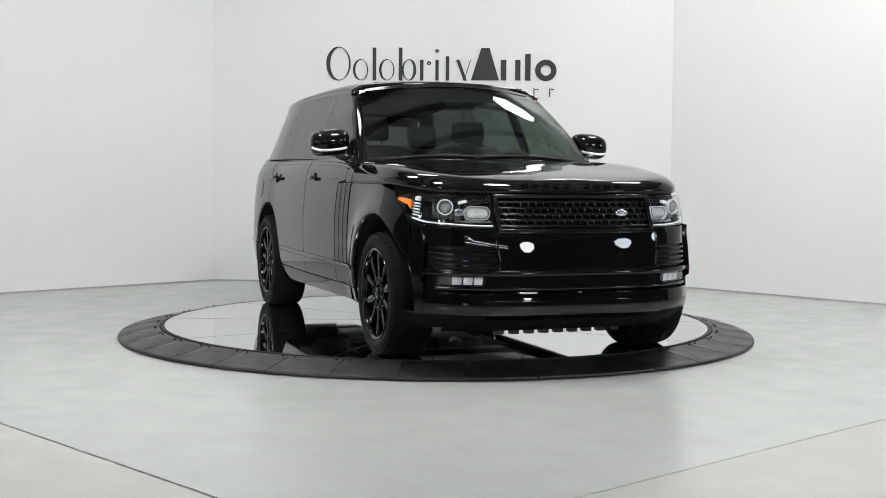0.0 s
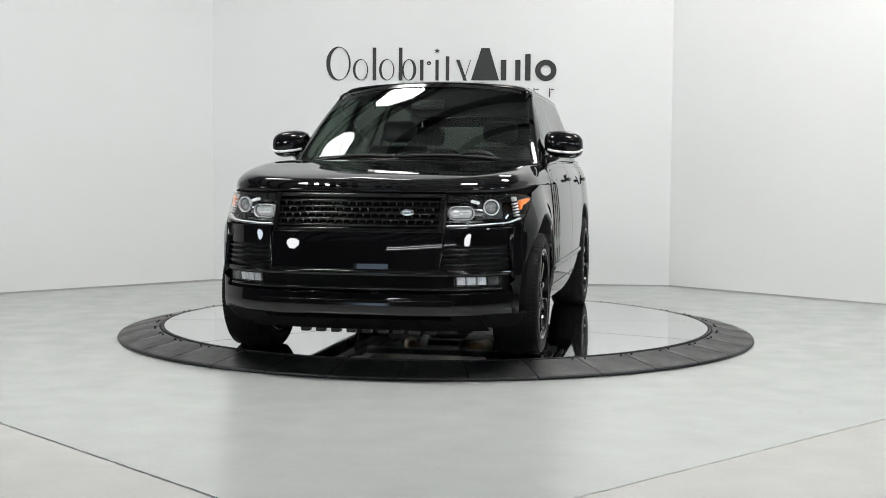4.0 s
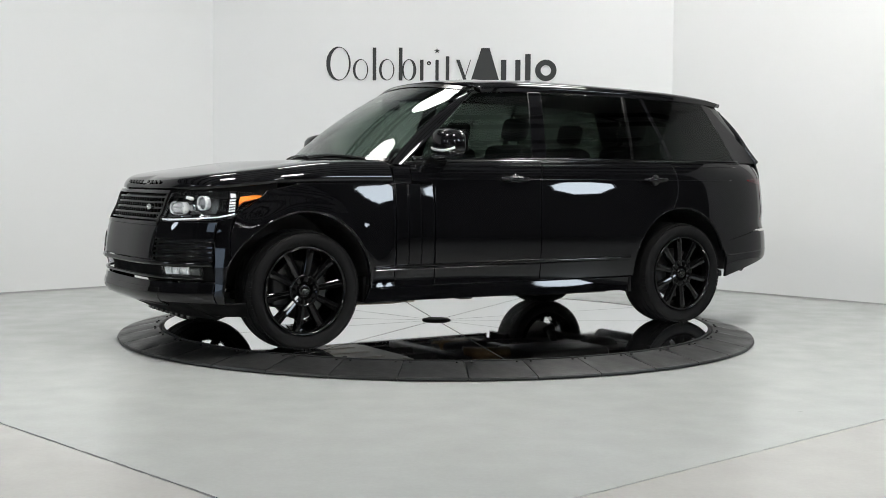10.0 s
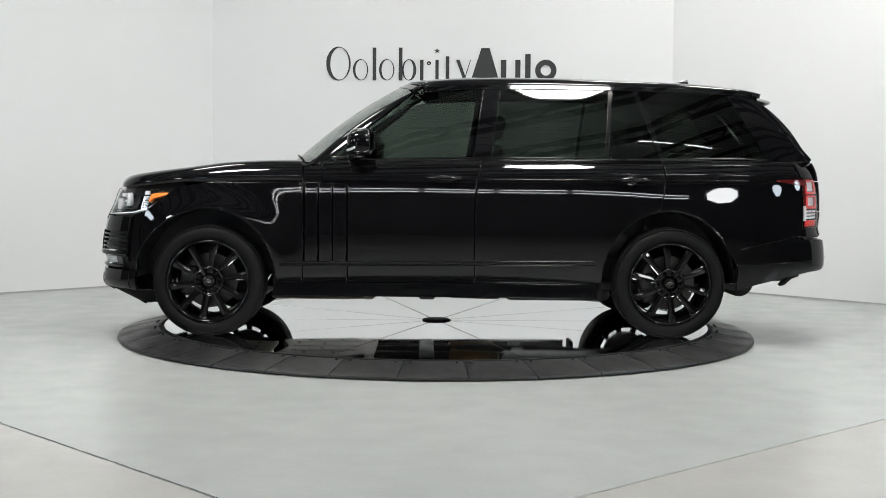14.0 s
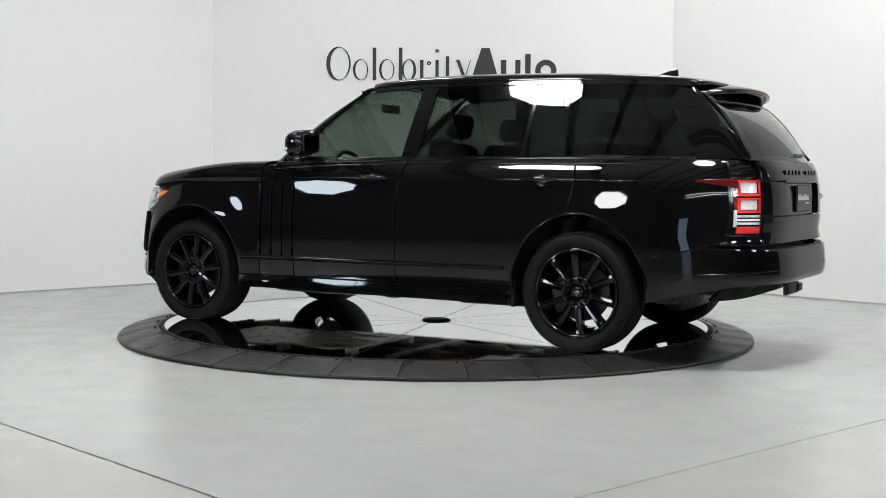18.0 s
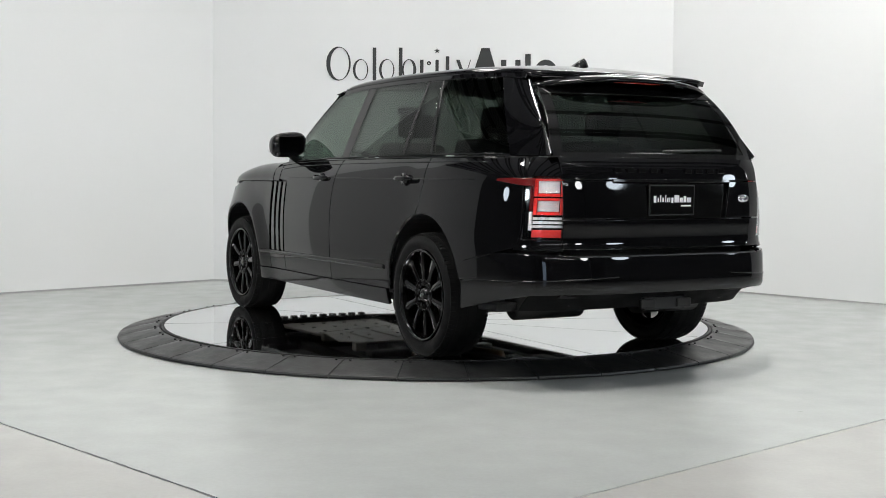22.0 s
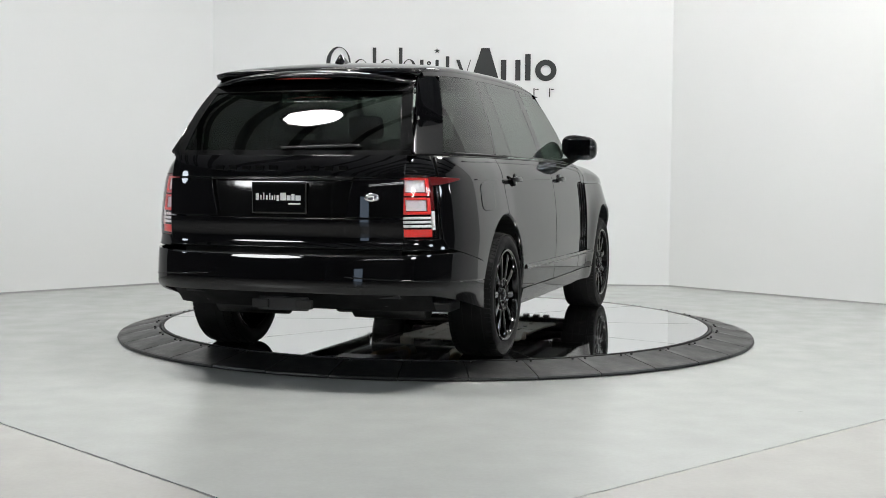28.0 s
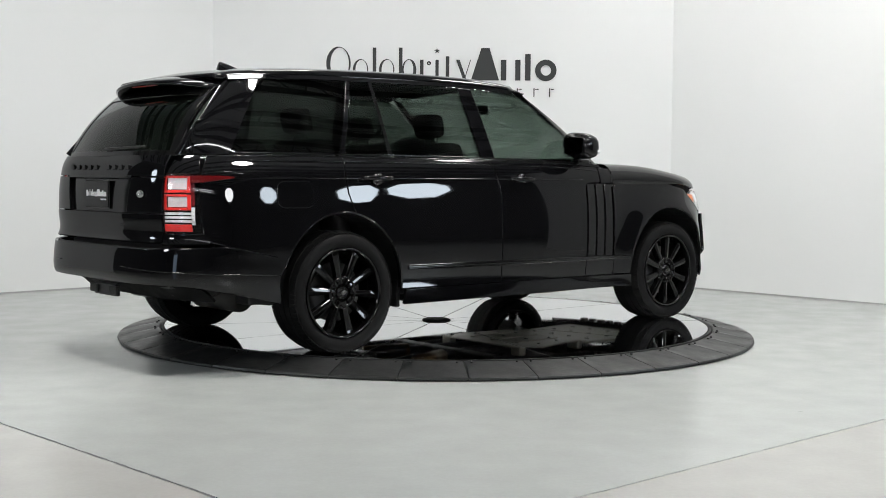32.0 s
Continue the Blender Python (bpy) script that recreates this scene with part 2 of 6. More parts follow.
def shell(fn, bottom, top, left, right, nu, nv, hint, th=0.022, gap=0.0018, roll=0.0012):
    """A solid panel: a Coons patch between four polylines of the flat domain, laid on the surface fn, with rolled edges and a returned rim."""
    lb, fb = poly_at(bottom, nu)
    lt, ft = poly_at(top, nu)
    ll, fl = poly_at(left, nv)
    lr, fr = poly_at(right, nv)
    lu, lv = (lb + lt) / 2, (ll + lr) / 2
    us, vs = spaced(nu, lu), spaced(nv, lv)
    gu, gv = min(0.05, gap / lu), min(0.05, gap / lv)
    U, V = gu + us * (1 - 2 * gu), gv + vs * (1 - 2 * gv)
    B, T, L, R = fb(U), ft(U), fl(V), fr(V)
    c00, c10, c01, c11 = np.array(bottom[0], float), np.array(bottom[-1], float), np.array(top[0], float), np.array(top[-1], float)
    u, v = U[:, None, None], V[None, :, None]
    D = (1 - v) * B[:, None] + v * T[:, None] + (1 - u) * L[None] + u * R[None] - ((1 - u) * (1 - v) * c00 + u * (1 - v) * c10 + (1 - u) * v * c01 + u * v * c11)
    P = np.array([[fn(*D[i, j]) for j in range(D.shape[1])] for i in range(D.shape[0])])
    du = np.gradient(P, axis=0)
    dv = np.gradient(P, axis=1)
    N = np.cross(du, dv)
    N /= np.linalg.norm(N, axis=2, keepdims=True) + 1e-12
    mid = N[N.shape[0] // 2, N.shape[1] // 2]
    flip = float(np.dot(mid, hint)) < 0
    if flip:
        N = -N
    F = P.copy()
    edge = np.zeros(P.shape[:2], bool)
    edge[0], edge[-1], edge[:, 0], edge[:, -1] = True, True, True, True
    F[edge] -= N[edge] * roll
    I = P - N * th
    bm = bmesh.new()
    a, b = P.shape[:2]
    fv = [[bm.verts.new(F[i, j]) for j in range(b)] for i in range(a)]
    iv = [[bm.verts.new(I[i, j]) for j in range(b)] for i in range(a)]
    def quad(*q):
        bm.faces.new(q if not flip else q[::-1])
    for i in range(a - 1):
        for j in range(b - 1):
            quad(fv[i][j], fv[i + 1][j], fv[i + 1][j + 1], fv[i][j + 1])
            quad(iv[i][j + 1], iv[i + 1][j + 1], iv[i + 1][j], iv[i][j])
    for i in range(a - 1):
        quad(iv[i][0], iv[i + 1][0], fv[i + 1][0], fv[i][0])
        quad(fv[i][-1], fv[i + 1][-1], iv[i + 1][-1], iv[i][-1])
    for j in range(b - 1):
        quad(fv[0][j], fv[0][j + 1], iv[0][j + 1], iv[0][j])
        quad(iv[-1][j], iv[-1][j + 1], fv[-1][j + 1], fv[-1][j])
    rim = [e for e in bm.edges if e.calc_face_angle(0) > 0.9]
    for e in rim:
        e.smooth = False
    return bm


def prism(outline, z0, z1, bevel=0.0):
    """An upright solid on a flat outline."""
    bm = bmesh.new()
    lo = [bm.verts.new((x, y, z0)) for x, y in outline]
    hi = [bm.verts.new((x, y, z1)) for x, y in outline]
    n = len(outline)
    bm.faces.new(lo[::-1])
    bm.faces.new(hi)
    for i in range(n):
        bm.faces.new((lo[i], lo[(i + 1) % n], hi[(i + 1) % n], hi[i]))
    bmesh.ops.recalc_face_normals(bm, faces=bm.faces)
    if bevel:
        bmesh.ops.bevel(bm, geom=[e for e in bm.edges], offset=bevel, segments=2, affect="EDGES", profile=0.5)
    return bm


# ---- the hall: floor, walls, roof ----
CORNER_L, CORNER_R = Vector((-2.46, 4.23)), Vector((2.50, 3.90))
END_L, END_R = Vector((-4.40, 2.369)), Vector((4.42, 1.821))
WALL_H = 5.2
JOIST_LAY = radians(42.0)


def wall(name, a, b, h, material, label):
    d = (b - a).normalized()
    n = Vector((-d.y, d.x))
    if n.dot(-(a + b) / 2) > 0:
        n = -n
    n *= 0.16
    ob = part(name, prism([(a.x, a.y), (b.x, b.y), (b.x + n.x, b.y + n.y), (a.x + n.x, a.y + n.y)], 0.0, h), material, smooth=False)
    return tagged(ob, label, "wall", kind="structure")


def jog(a, b, n, amp, seed):
    r = random.Random(seed)
    return [tuple(a.lerp(b, i / n) + Vector((r.uniform(-amp, amp), r.uniform(-amp, amp))) * (0 < i < n)) for i in range(n + 1)]


def build_hall():
    wall("wall_back", CORNER_L, CORNER_R, WALL_H, M_WALL, "smooth white painted studio wall behind the turntable")
    wall("wall_left", END_L, CORNER_L, WALL_H, M_WALL, "smooth white painted studio wall set at an angle")
    wall("wall_right", CORNER_R, END_R, WALL_H, M_WALL, "smooth white painted studio wall set at an angle")
    # unseen walls, added so reflections in the flanks fade to grey
    wall("wall_added_left", Vector((-7.1, -0.22)), END_L, 4.2, M_SIDE, "unseen grey wall added to dim the reflections in the car's flanks")
    wall("wall_added_right", END_R, Vector((6.9, -0.87)), 4.2, M_SIDE, "unseen grey wall added to dim the reflections in the car's flanks")
    x0, x1, y0, y1, h = -12.0, 12.0, -17.0, 7.0, 7.2
    # south wall in three pieces round a daylit doorway
    xa, xb, top = -7.9, -6.1, 2.7
    wall("wall_hall_south_1", Vector((xa, y0)), Vector((x0, y0)), h, M_HALL, "dim grey hall wall")
    wall("wall_hall_south_2", Vector((x1, y0)), Vector((xb, y0)), h, M_HALL, "dim grey hall wall")
    tagged(part("wall_hall_south_3", box(((xa + xb) / 2, y0 - 0.08, (top + h) / 2), (xb - xa, 0.16, h - top)), M_HALL, smooth=False), "dim grey wall over the doorway", "wall", kind="structure")
    tagged(part("backdrop", box(((xa + xb) / 2, y0 - 0.7, 1.5), (4.0, 0.05, 3.6)), M_DAY, smooth=False), "bright daylight outside the open doorway", "backdrop", kind="structure")
    wall("wall_hall_west", Vector((x0, y0)), Vector((x0, y1)), h, M_HALL, "dim grey hall wall")
    wall("wall_hall_east", Vector((x1, y1)), Vector((x1, y0)), h, M_HALL, "dim grey hall wall")
    wall("wall_hall_north", Vector((x0, y1)), Vector((x1, y1)), h, M_HALL, "dim grey hall wall")
    for a, b in ((END_L, CORNER_L), (CORNER_L, CORNER_R), (CORNER_R, END_R)):
        d = (b - a).normalized()
        n = Vector((d.y, -d.x)) * 0.004
        tagged(part("trim", prism([(a.x, a.y), (b.x, b.y), (b.x + n.x, b.y + n.y), (a.x + n.x, a.y + n.y)], 0.0, 0.016), M_TRIM, smooth=False), "thin grey sealant line at the wall foot", "trim", kind="structure")
    # floor: one bed with four ground slabs, saw cuts between them
    fl = tagged(part("floor", box((0, -5.0, -0.06), (24.4, 24.4, 0.08)), M_JOINT, smooth=False), "polished pale grey concrete floor with saw-cut joints", "floor", kind="structure")
    o = Vector((-0.205, -5.50))
    angs = (radians(133.6), radians(42.0), radians(-46.4), radians(-138.0))
    cuts = (0.0078, 0.0042, 0.006, 0.006)
    for i in range(4):
        a0, a1 = angs[(i + 1) % 4], angs[i]
        if a1 < a0:
            a1 += 2 * math.pi
        d0, d1 = Vector((math.cos(a0), math.sin(a0))), Vector((math.cos(a1), math.sin(a1)))
        n0, n1 = Vector((-d0.y, d0.x)) * cuts[(i + 1) % 4], Vector((d1.y, -d1.x)) * cuts[i]
        c = o + (n0 + n1)
        out = jog(c, c + d0 * 6.0, 150, 0.0026, i) + [tuple(c + d0 * 24)] + [tuple(c + d1 * 24)] + jog(c + d1 * 6.0, c, 150, 0.0026, 10 + i)[:-1]
        bm = bmesh.new()
        lo = [bm.verts.new((x, y, 0.0)) for x, y in out]
        f = bm.faces.new(lo)
        if f.normal.z < 0 or (f.normal_update() or f.normal.z < 0):
            f.normal_flip()
        for plane, nrm in (((12, 0, 0), (1, 0, 0)), ((-12, 0, 0), (-1, 0, 0)), ((0, 7, 0), (0, 1, 0)), ((0, -17, 0), (0, -1, 0))):
            bmesh.ops.bisect_plane(bm, geom=bm.verts[:] + bm.edges[:] + bm.faces[:], plane_co=plane, plane_no=nrm, clear_outer=True)
        r = bmesh.ops.extrude_face_region(bm, geom=bm.faces[:])
        bmesh.ops.translate(bm, vec=(0, 0, -0.018), verts=[v for v in r["geom"] if isinstance(v, bmesh.types.BMVert)])
        bmesh.ops.recalc_face_normals(bm, faces=bm.faces)
        part("slab", bm, M_FLOOR if i == 0 else M_FLOOR_WARM, fl, smooth=False)
    # roof deck with ribs and joists in one mesh
    bm = box((0, -5.0, 7.3), (24.4, 24.4, 0.1))
    for k in range(46):
        add_box(bm, (0, -16.6 + k * 0.52, 7.225), (23.9, 0.16, 0.05))
    tagged(part("ceiling", bm, M_CEIL, smooth=False), "pale grey corrugated steel roof deck", "ceiling", kind="structure")
    # joists run with the floor's saw cuts, askew to the studio walls
    lay = Matrix.Translation((0, -5.0, 0)) @ Matrix.Rotation(JOIST_LAY, 4, "Z")
    for k in range(-8, 9):
        c = k * 1.7
        run = 2 * (15.6 - abs(c))
        if run < 3.0:
            continue
        bm = box((0, c, 7.14), (run, 0.20, 0.05))
        add_box(bm, (0, c, 6.66), (run, 0.20, 0.05))
        n = int(run / 0.8)
        for i in range(n):
            add_box(bm, ((i + 0.5) * 0.8 - n * 0.4, c, 6.90), (0.05, 0.05, 0.56), Matrix.Rotation(radians(38 if i % 2 else -38), 4, "Y"))
        bmesh.ops.transform(bm, matrix=lay, verts=bm.verts)
        tagged(part("roof_joist", bm, M_BEAM, smooth=False), "black open-web steel roof joist", "joist", kind="structure")


def softbox(m, sx, sy, cut, glow, label):
    t = thing("softbox", label, "studio light", "softboxes over the turntable")
    t.matrix_world = m
    def octo(a, b, c):
        return [(a, b - c), (a - c, b), (-a + c, b), (-a, b - c), (-a, -b + c), (-a + c, -b), (a - c, -b), (a, -b + c)]
    bm = bmesh.new()
    outer, back = octo(sx / 2 + 0.04, sy / 2 + 0.04, cut), octo(sx / 5, sy / 5, cut / 3)
    lo = [bm.verts.new((x, y, 0.02)) for x, y in outer]
    lip = [bm.verts.new((x, y, -0.05)) for x, y in outer]
    hi = [bm.verts.new((x, y, 0.55)) for x, y in back]
    for i in range(8):
        j = (i + 1) % 8
        bm.faces.new((lip[i], lip[j], lo[j], lo[i]))
        bm.faces.new((lo[i], lo[j], hi[j], hi[i]))
    bm.faces.new(hi)
    bmesh.ops.recalc_face_normals(bm, faces=bm.faces)
    part("housing", bm, M_SATIN, t, "black fabric housing", smooth=False)
    part("diffuser", prism(octo(sx / 2, sy / 2, cut), -0.02, 0.0), glow, t, "glowing white diffuser", smooth=False)
    bm = bmesh.new()
    add_cyl(bm, (0, 0, 0.5), (0, 0, 0.72), 0.09)
    part("lamp_head", bm, M_SATIN, t)
    bm = bmesh.new()
    up = m.inverted().to_3x3() @ Vector((0, 0, 1))
    p = Vector((0, 0, 0.7))
    add_cyl(bm, p, p + up * (7.27 - (m @ p).z), 0.018, seg=10)
    part("hanger", bm, M_STEEL, t)
    return t


def strip_light(m, length):
    """A hanging batten with one bare tube, along its own x."""
    t = thing("strip_light", "slim white batten with one lit tube hung from the roof", "strip light", "strip lights of the hall")
    t.matrix_world = m
    part("batten", box((0, 0, 0.03), (length, 0.06, 0.035), bevel=0.006), M_WHITEPRINT, t, smooth=False)
    bm = bmesh.new()
    add_cyl(bm, (-length / 2 + 0.03, 0, 0), (length / 2 - 0.03, 0, 0), 0.019, seg=12)
    part("tube", bm, M_TUBE, t, "glowing white tube")
    for x in (-length * 0.4, length * 0.4):
        bm = bmesh.new()
        add_cyl(bm, (x, 0, 0.045), (x, 0, 7.22 - m.translation.z), 0.004, seg=6)
        part("hanger", bm, M_STEEL, t)
    return t


def build_lights():
    near = ((1.3, -3.05, M_PANEL_KEY), (-2.2, -2.6, M_PANEL_KEY), (-2.6, 1.0, M_PANEL_BACK), (-1.0, 2.3, M_PANEL_BACK), (2.0, 3.0, M_PANEL_BACK), (3.1, 0.4, M_PANEL_SIDE))
    for x, y, glow in near:
        softbox(pose(x, y, 4.9), 1.0, 0.84, 0.26, glow, "eight-sided studio softbox facing down, switched on")
    # hall softboxes by bearing, degrees from due south, in a wide ring about the turntable
    ring = ((28, 9.8, M_PANEL_HALL), (50, 9.4, M_PANEL_COOL), (71, 9.2, M_PANEL_COOL), (90, 9.0, M_PANEL_HALL), (-39, 9.6, M_PANEL_HALL), (-66, 9.2, M_PANEL_COOL))
    for az, far, glow in ring:
        at = Vector((far * math.sin(radians(az)), -far * math.cos(radians(az)), 1.05 + 0.212 * far))
        m = Matrix.Translation(at) @ (Vector((0, 0, 1.0)) - at).to_track_quat("-Z", "Y").to_matrix().to_4x4()
        softbox(m, 1.05, 0.95, 0.30, glow, "eight-sided studio softbox tilted towards the turntable, switched on")
    for z in (4.25, 4.5):
        for k in range(6):
            strip_light(pose(-4.2 + 1.6 * k, -13.6, z), 1.52)
    for x in (3.3, 4.9):
        strip_light(pose(x, -6.6, 6.2), 1.2)


# ---- turntable ----
RING_OUT, RING_IN = 2.342, 2.045


def ring_point(r, a, z):
    return (r * math.cos(a), r * math.sin(a), z)


def build_turntable():
    ring = thing("turntable_ring", "black steel ramp ring of bolted plates round the turntable", "turntable ring")
    n = 36
    step = 2 * math.pi / n
    base = radians(-95.4)
    def plate(gap):
        bm = bmesh.new()
        k = 6
        prof = ((RING_OUT - 0.006, 0.004), (RING_OUT, 0.012), (RING_OUT - 0.004, 0.022), (RING_OUT - 0.02, 0.027), (RING_IN + 0.012, DISC_Z - 0.003), (RING_IN + 0.004, DISC_Z - 0.006), (RING_IN, 0.03))
        rows = []
        for i in range(k + 1):
            a = gap + (step - 2 * gap) * i / k
            rows.append([bm.verts.new(ring_point(r, a, z)) for r, z in prof])
        for p, q in zip(rows, rows[1:]):
            for i in range(len(prof) - 1):
                bm.faces.new((p[i], p[i + 1], q[i + 1], q[i]))
        bm.faces.new(rows[0])
        bm.faces.new(rows[-1][::-1])
        bmesh.ops.recalc_face_normals(bm, faces=bm.faces)
        return bm
    first = part("plate", plate(0.0016), M_RAMP, ring, smooth=False)
    for i in range(n):
        ob = first if i == 0 else new("plate", first.data)
        ob.parent = ring
        ob.rotation_euler = (0, 0, base + i * step)
    part("under_ring", lathe([(RING_OUT - 0.03, 0.002), (RING_OUT - 0.03, 0.014), (RING_IN + 0.02, 0.064), (RING_IN + 0.02, 0.002)], 128, "Z"), M_LIP, ring, smooth=False)
    part("inner_rim", lathe([(RING_IN - 0.004, 0.01), (RING_IN - 0.004, DISC_Z + 0.001), (RING_IN - 0.022, DISC_Z + 0.001), (RING_IN - 0.022, 0.01)], 160, "Z"), M_LIP, ring, smooth=False)
    bm = bmesh.new()
    for i in range(n):
        for f in (0.12, 0.88):
            a = base + (i + f) * step
            add_cyl(bm, ring_point(RING_IN + 0.035, a, DISC_Z - 0.008), ring_point(RING_IN + 0.035, a, DISC_Z + 0.001), 0.008, seg=8)
    tagged(part("bolt", bm, M_LIP, ring, "small black bolts"), kind="stuff")
    disc = thing("turntable_disc", "mirror-polished steel turntable disc in wedge panels", "turntable")
    r = RING_IN - 0.03
    spokes = [radians(a) for a in (-75.5, -38.0, 0.0, 35.3, 70.4, 105.0, 150.2, 180.0, 215.0, 250.0)]
    for a0, a1 in zip(spokes, spokes[1:] + [spokes[0] + 2 * math.pi]):
        k = 20
        g = 0.0045
        pts = [ring_point(r, a0 + g / r + (a1 - a0 - 2 * g / r) * i / k, 0)[:2] for i in range(k + 1)]
        pts += [ring_point(0.05, a1 - g / 0.05, 0)[:2], ring_point(0.05, a0 + g / 0.05, 0)[:2]]
        part("wedge_panel", prism(pts, DISC_Z - 0.02, DISC_Z), M_MIRROR, disc, smooth=False)
    part("bed", lathe([(0.001, 0.03), (0.001, DISC_Z - 0.006), (r, DISC_Z - 0.006), (r, 0.03)], 96, "Z"), M_LIP, disc, smooth=False)
    part("hub_cap", lathe([(0.001, DISC_Z), (0.001, DISC_Z + 0.014), (0.085, DISC_Z + 0.014), (0.105, DISC_Z + 0.008), (0.11, DISC_Z)], 40, "Z"), M_LIP, disc, "black hub cap")
    return disc


# ---- sign on the back wall: plain shapes ----
def build_sign():
    t = thing("wall_sign", "charcoal cut-out wall sign of plain rings and bars", "sign")
    d = (CORNER_R - CORNER_L).normalized()
    rot = math.atan2(d.y, d.x)
    t.matrix_world = Matrix.Translation((CORNER_L.x, CORNER_L.y, 0)) @ Matrix.Rotation(rot, 4, "Z")
    sx, sz = 0.00618, 0.00618
    def X(px):
        return 1.25 + (px - 580) * sx
    def Z(py):
        return 2.195 + (143.5 - py) * sz
    def flat(name, pts):
        bm = bmesh.new()
        lo = [bm.verts.new((X(x), -0.003, Z(y))) for x, y in pts]
        hi = [bm.verts.new((X(x), -0.012, Z(y))) for x, y in pts]
        k = len(pts)
        bm.faces.new(lo)
        bm.faces.new(hi)
        for i in range(k):
            bm.faces.new((lo[i], lo[(i + 1) % k], hi[(i + 1) % k], hi[i]))
        bmesh.ops.recalc_face_normals(bm, faces=bm.faces)
        part(name, bm, M_SIGN, t, smooth=False)
    def bar(x0, y0, x1, y1):
        flat("bar", [(x0, y0), (x1, y0), (x1, y1), (x0, y1)])
    def slant(x0, x1, w, y0, y1):
        flat("bar", [(x0, y0), (x0 + w, y0), (x1 + w, y1), (x1, y1)])
    def ring(cx, cy, rx, ry, wx, wy, shift=0.0):
        bm = bmesh.new()
        k = 40
        vs = []
        for i in range(k):
            a = 2 * math.pi * i / k
            o = (cx + rx * math.cos(a), cy + ry * math.sin(a))
            q = (cx + shift + (rx - wx) * math.cos(a), cy + (ry - wy) * math.sin(a))
            vs.append([bm.verts.new((X(p[0]), yy, Z(p[1]))) for p in (o, q) for yy in (-0.003, -0.012)])
        for i in range(k):
            a, b = vs[i], vs[(i + 1) % k]
            for e, f in ((0, 1), (1, 3), (3, 2), (2, 0)):
                bm.faces.new((a[e], a[f], b[f], b[e]))
        bmesh.ops.recalc_face_normals(bm, faces=bm.faces)
        part("ring", bm, M_SIGN, t, smooth=False)
    ring(601.5, 114, 21.5, 29.5, 5, 1.6, 2.0)
    ring(640.5, 124.5, 13.5, 18.5, 3.2, 1.2, 1.2)
    bar(662, 86, 668, 143)
    ring(686.5, 124.5, 13.5, 18.5, 3.2, 1.2, 1.2)
    bar(708, 86, 714, 143)
    ring(726, 124.5, 12.5, 18.5, 4.0, 1.2, -1.2)
    bar(745, 107, 751, 143)
    ring(760.5, 113, 3.6, 3.6, 2.6, 2.6)
    bar(772, 107, 777.5, 143)
    bar(790, 101, 796, 143)
    slant(808, 821, 6, 107, 143)
    slant(832.5, 822, 1.4, 107, 141)
    star = []
    for i in range(10):
        a = math.pi / 2 + i * math.pi / 5
        q = 5.2 if i % 2 == 0 else 2.2
        star.append((774.5 + q * math.cos(a), 91.5 - q * math.sin(a)))
    flat("star", star)
    flat("wedge", [(852, 86.5), (866, 86.5), (883, 142.5), (834, 142.5)])
    bar(886, 107, 895.5, 142.5)
    bar(911, 107, 920, 142.5)
    bar(928, 97, 937.5, 142.5)
    ring(964, 125, 18.5, 18.5, 9.5, 9.5)
    for cx in (850, 882, 914, 943, 970):
        bar(cx, 156, cx + 1.8, 171)
        bar(cx + 3, 157, cx + 9, 158.4)


# ---- the car ----
CAR_OFF = (-0.0075, 0.0108)


def smooth_tab(pairs):
    """A curve through the pairs with no kinks."""
    xs = np.array([p[0] for p in pairs], float)
    ys = np.array([p[1] for p in pairs], float)
    m = np.gradient(ys, xs)
    def f(v):
        v = min(max(v, xs[0]), xs[-1])
        i = int(min(max(np.searchsorted(xs, v) - 1, 0), len(xs) - 2))
        h = xs[i + 1] - xs[i]
        u = (v - xs[i]) / h
        return float((2 * u**3 - 3 * u**2 + 1) * ys[i] + (u**3 - 2 * u**2 + u) * m[i] * h + (-2 * u**3 + 3 * u**2) * ys[i + 1] + (u**3 - u**2) * m[i + 1] * h)
    return f


W_OF = smooth_tab(((0.15, 0.87), (0.25, 0.935), (0.36, 0.965), (0.48, 0.981), (0.60, 0.9875), (0.70, 0.989), (0.80, 0.9865), (0.90, 0.9795), (0.98, 0.9705), (1.06, 0.9585), (1.085, 0.9535), (1.11, 0.946), (1.14, 0.9335), (1.17, 0.917), (1.195, 0.900), (1.22, 0.879)))
XF_OF = smooth_tab(((0.12, 2.05), (0.20, 2.18), (0.27, 2.335), (0.31, 2.41), (0.35, 2.427), (0.41, 2.419), (0.48, 2.42), (0.53, 2.431), (0.565, 2.4285), (0.60, 2.4255), (0.64, 2.4205), (0.68, 2.4140), (0.72, 2.4062), (0.76, 2.3965), (0.80, 2.381), (0.84, 2.361), (0.88, 2.34), (0.98, 2.30), (1.03, 2.26)))
XR_OF = smooth_tab(((0.20, -2.45), (0.30, -2.56), (0.42, -2.70), (0.46, -2.765), (0.50, -2.777), (0.56, -2.776), (0.62, -2.770), (0.672, -2.758), (0.70, -2.738), (0.85, -2.732), (1.07, -2.716), (1.16, -2.692), (1.22, -2.655), (1.64, -2.27)))
X0F, X0R, NF, NR = 1.30, -1.60, 3.4, 4.5


def quarter(n, a, w):
    """Arc length, x and y along a quarter of a superellipse, from the side to the end."""
    th = np.linspace(0, math.pi / 2, 400)
    x, y = a * np.sin(th) ** (2 / n), w * np.cos(th) ** (2 / n)
    s = np.r_[0, np.cumsum(np.hypot(np.diff(x), np.diff(y)))]
    return s, x / a, y / w


QF, QR = quarter(NF, 1.05, 0.95), quarter(NR, 1.10, 0.95)
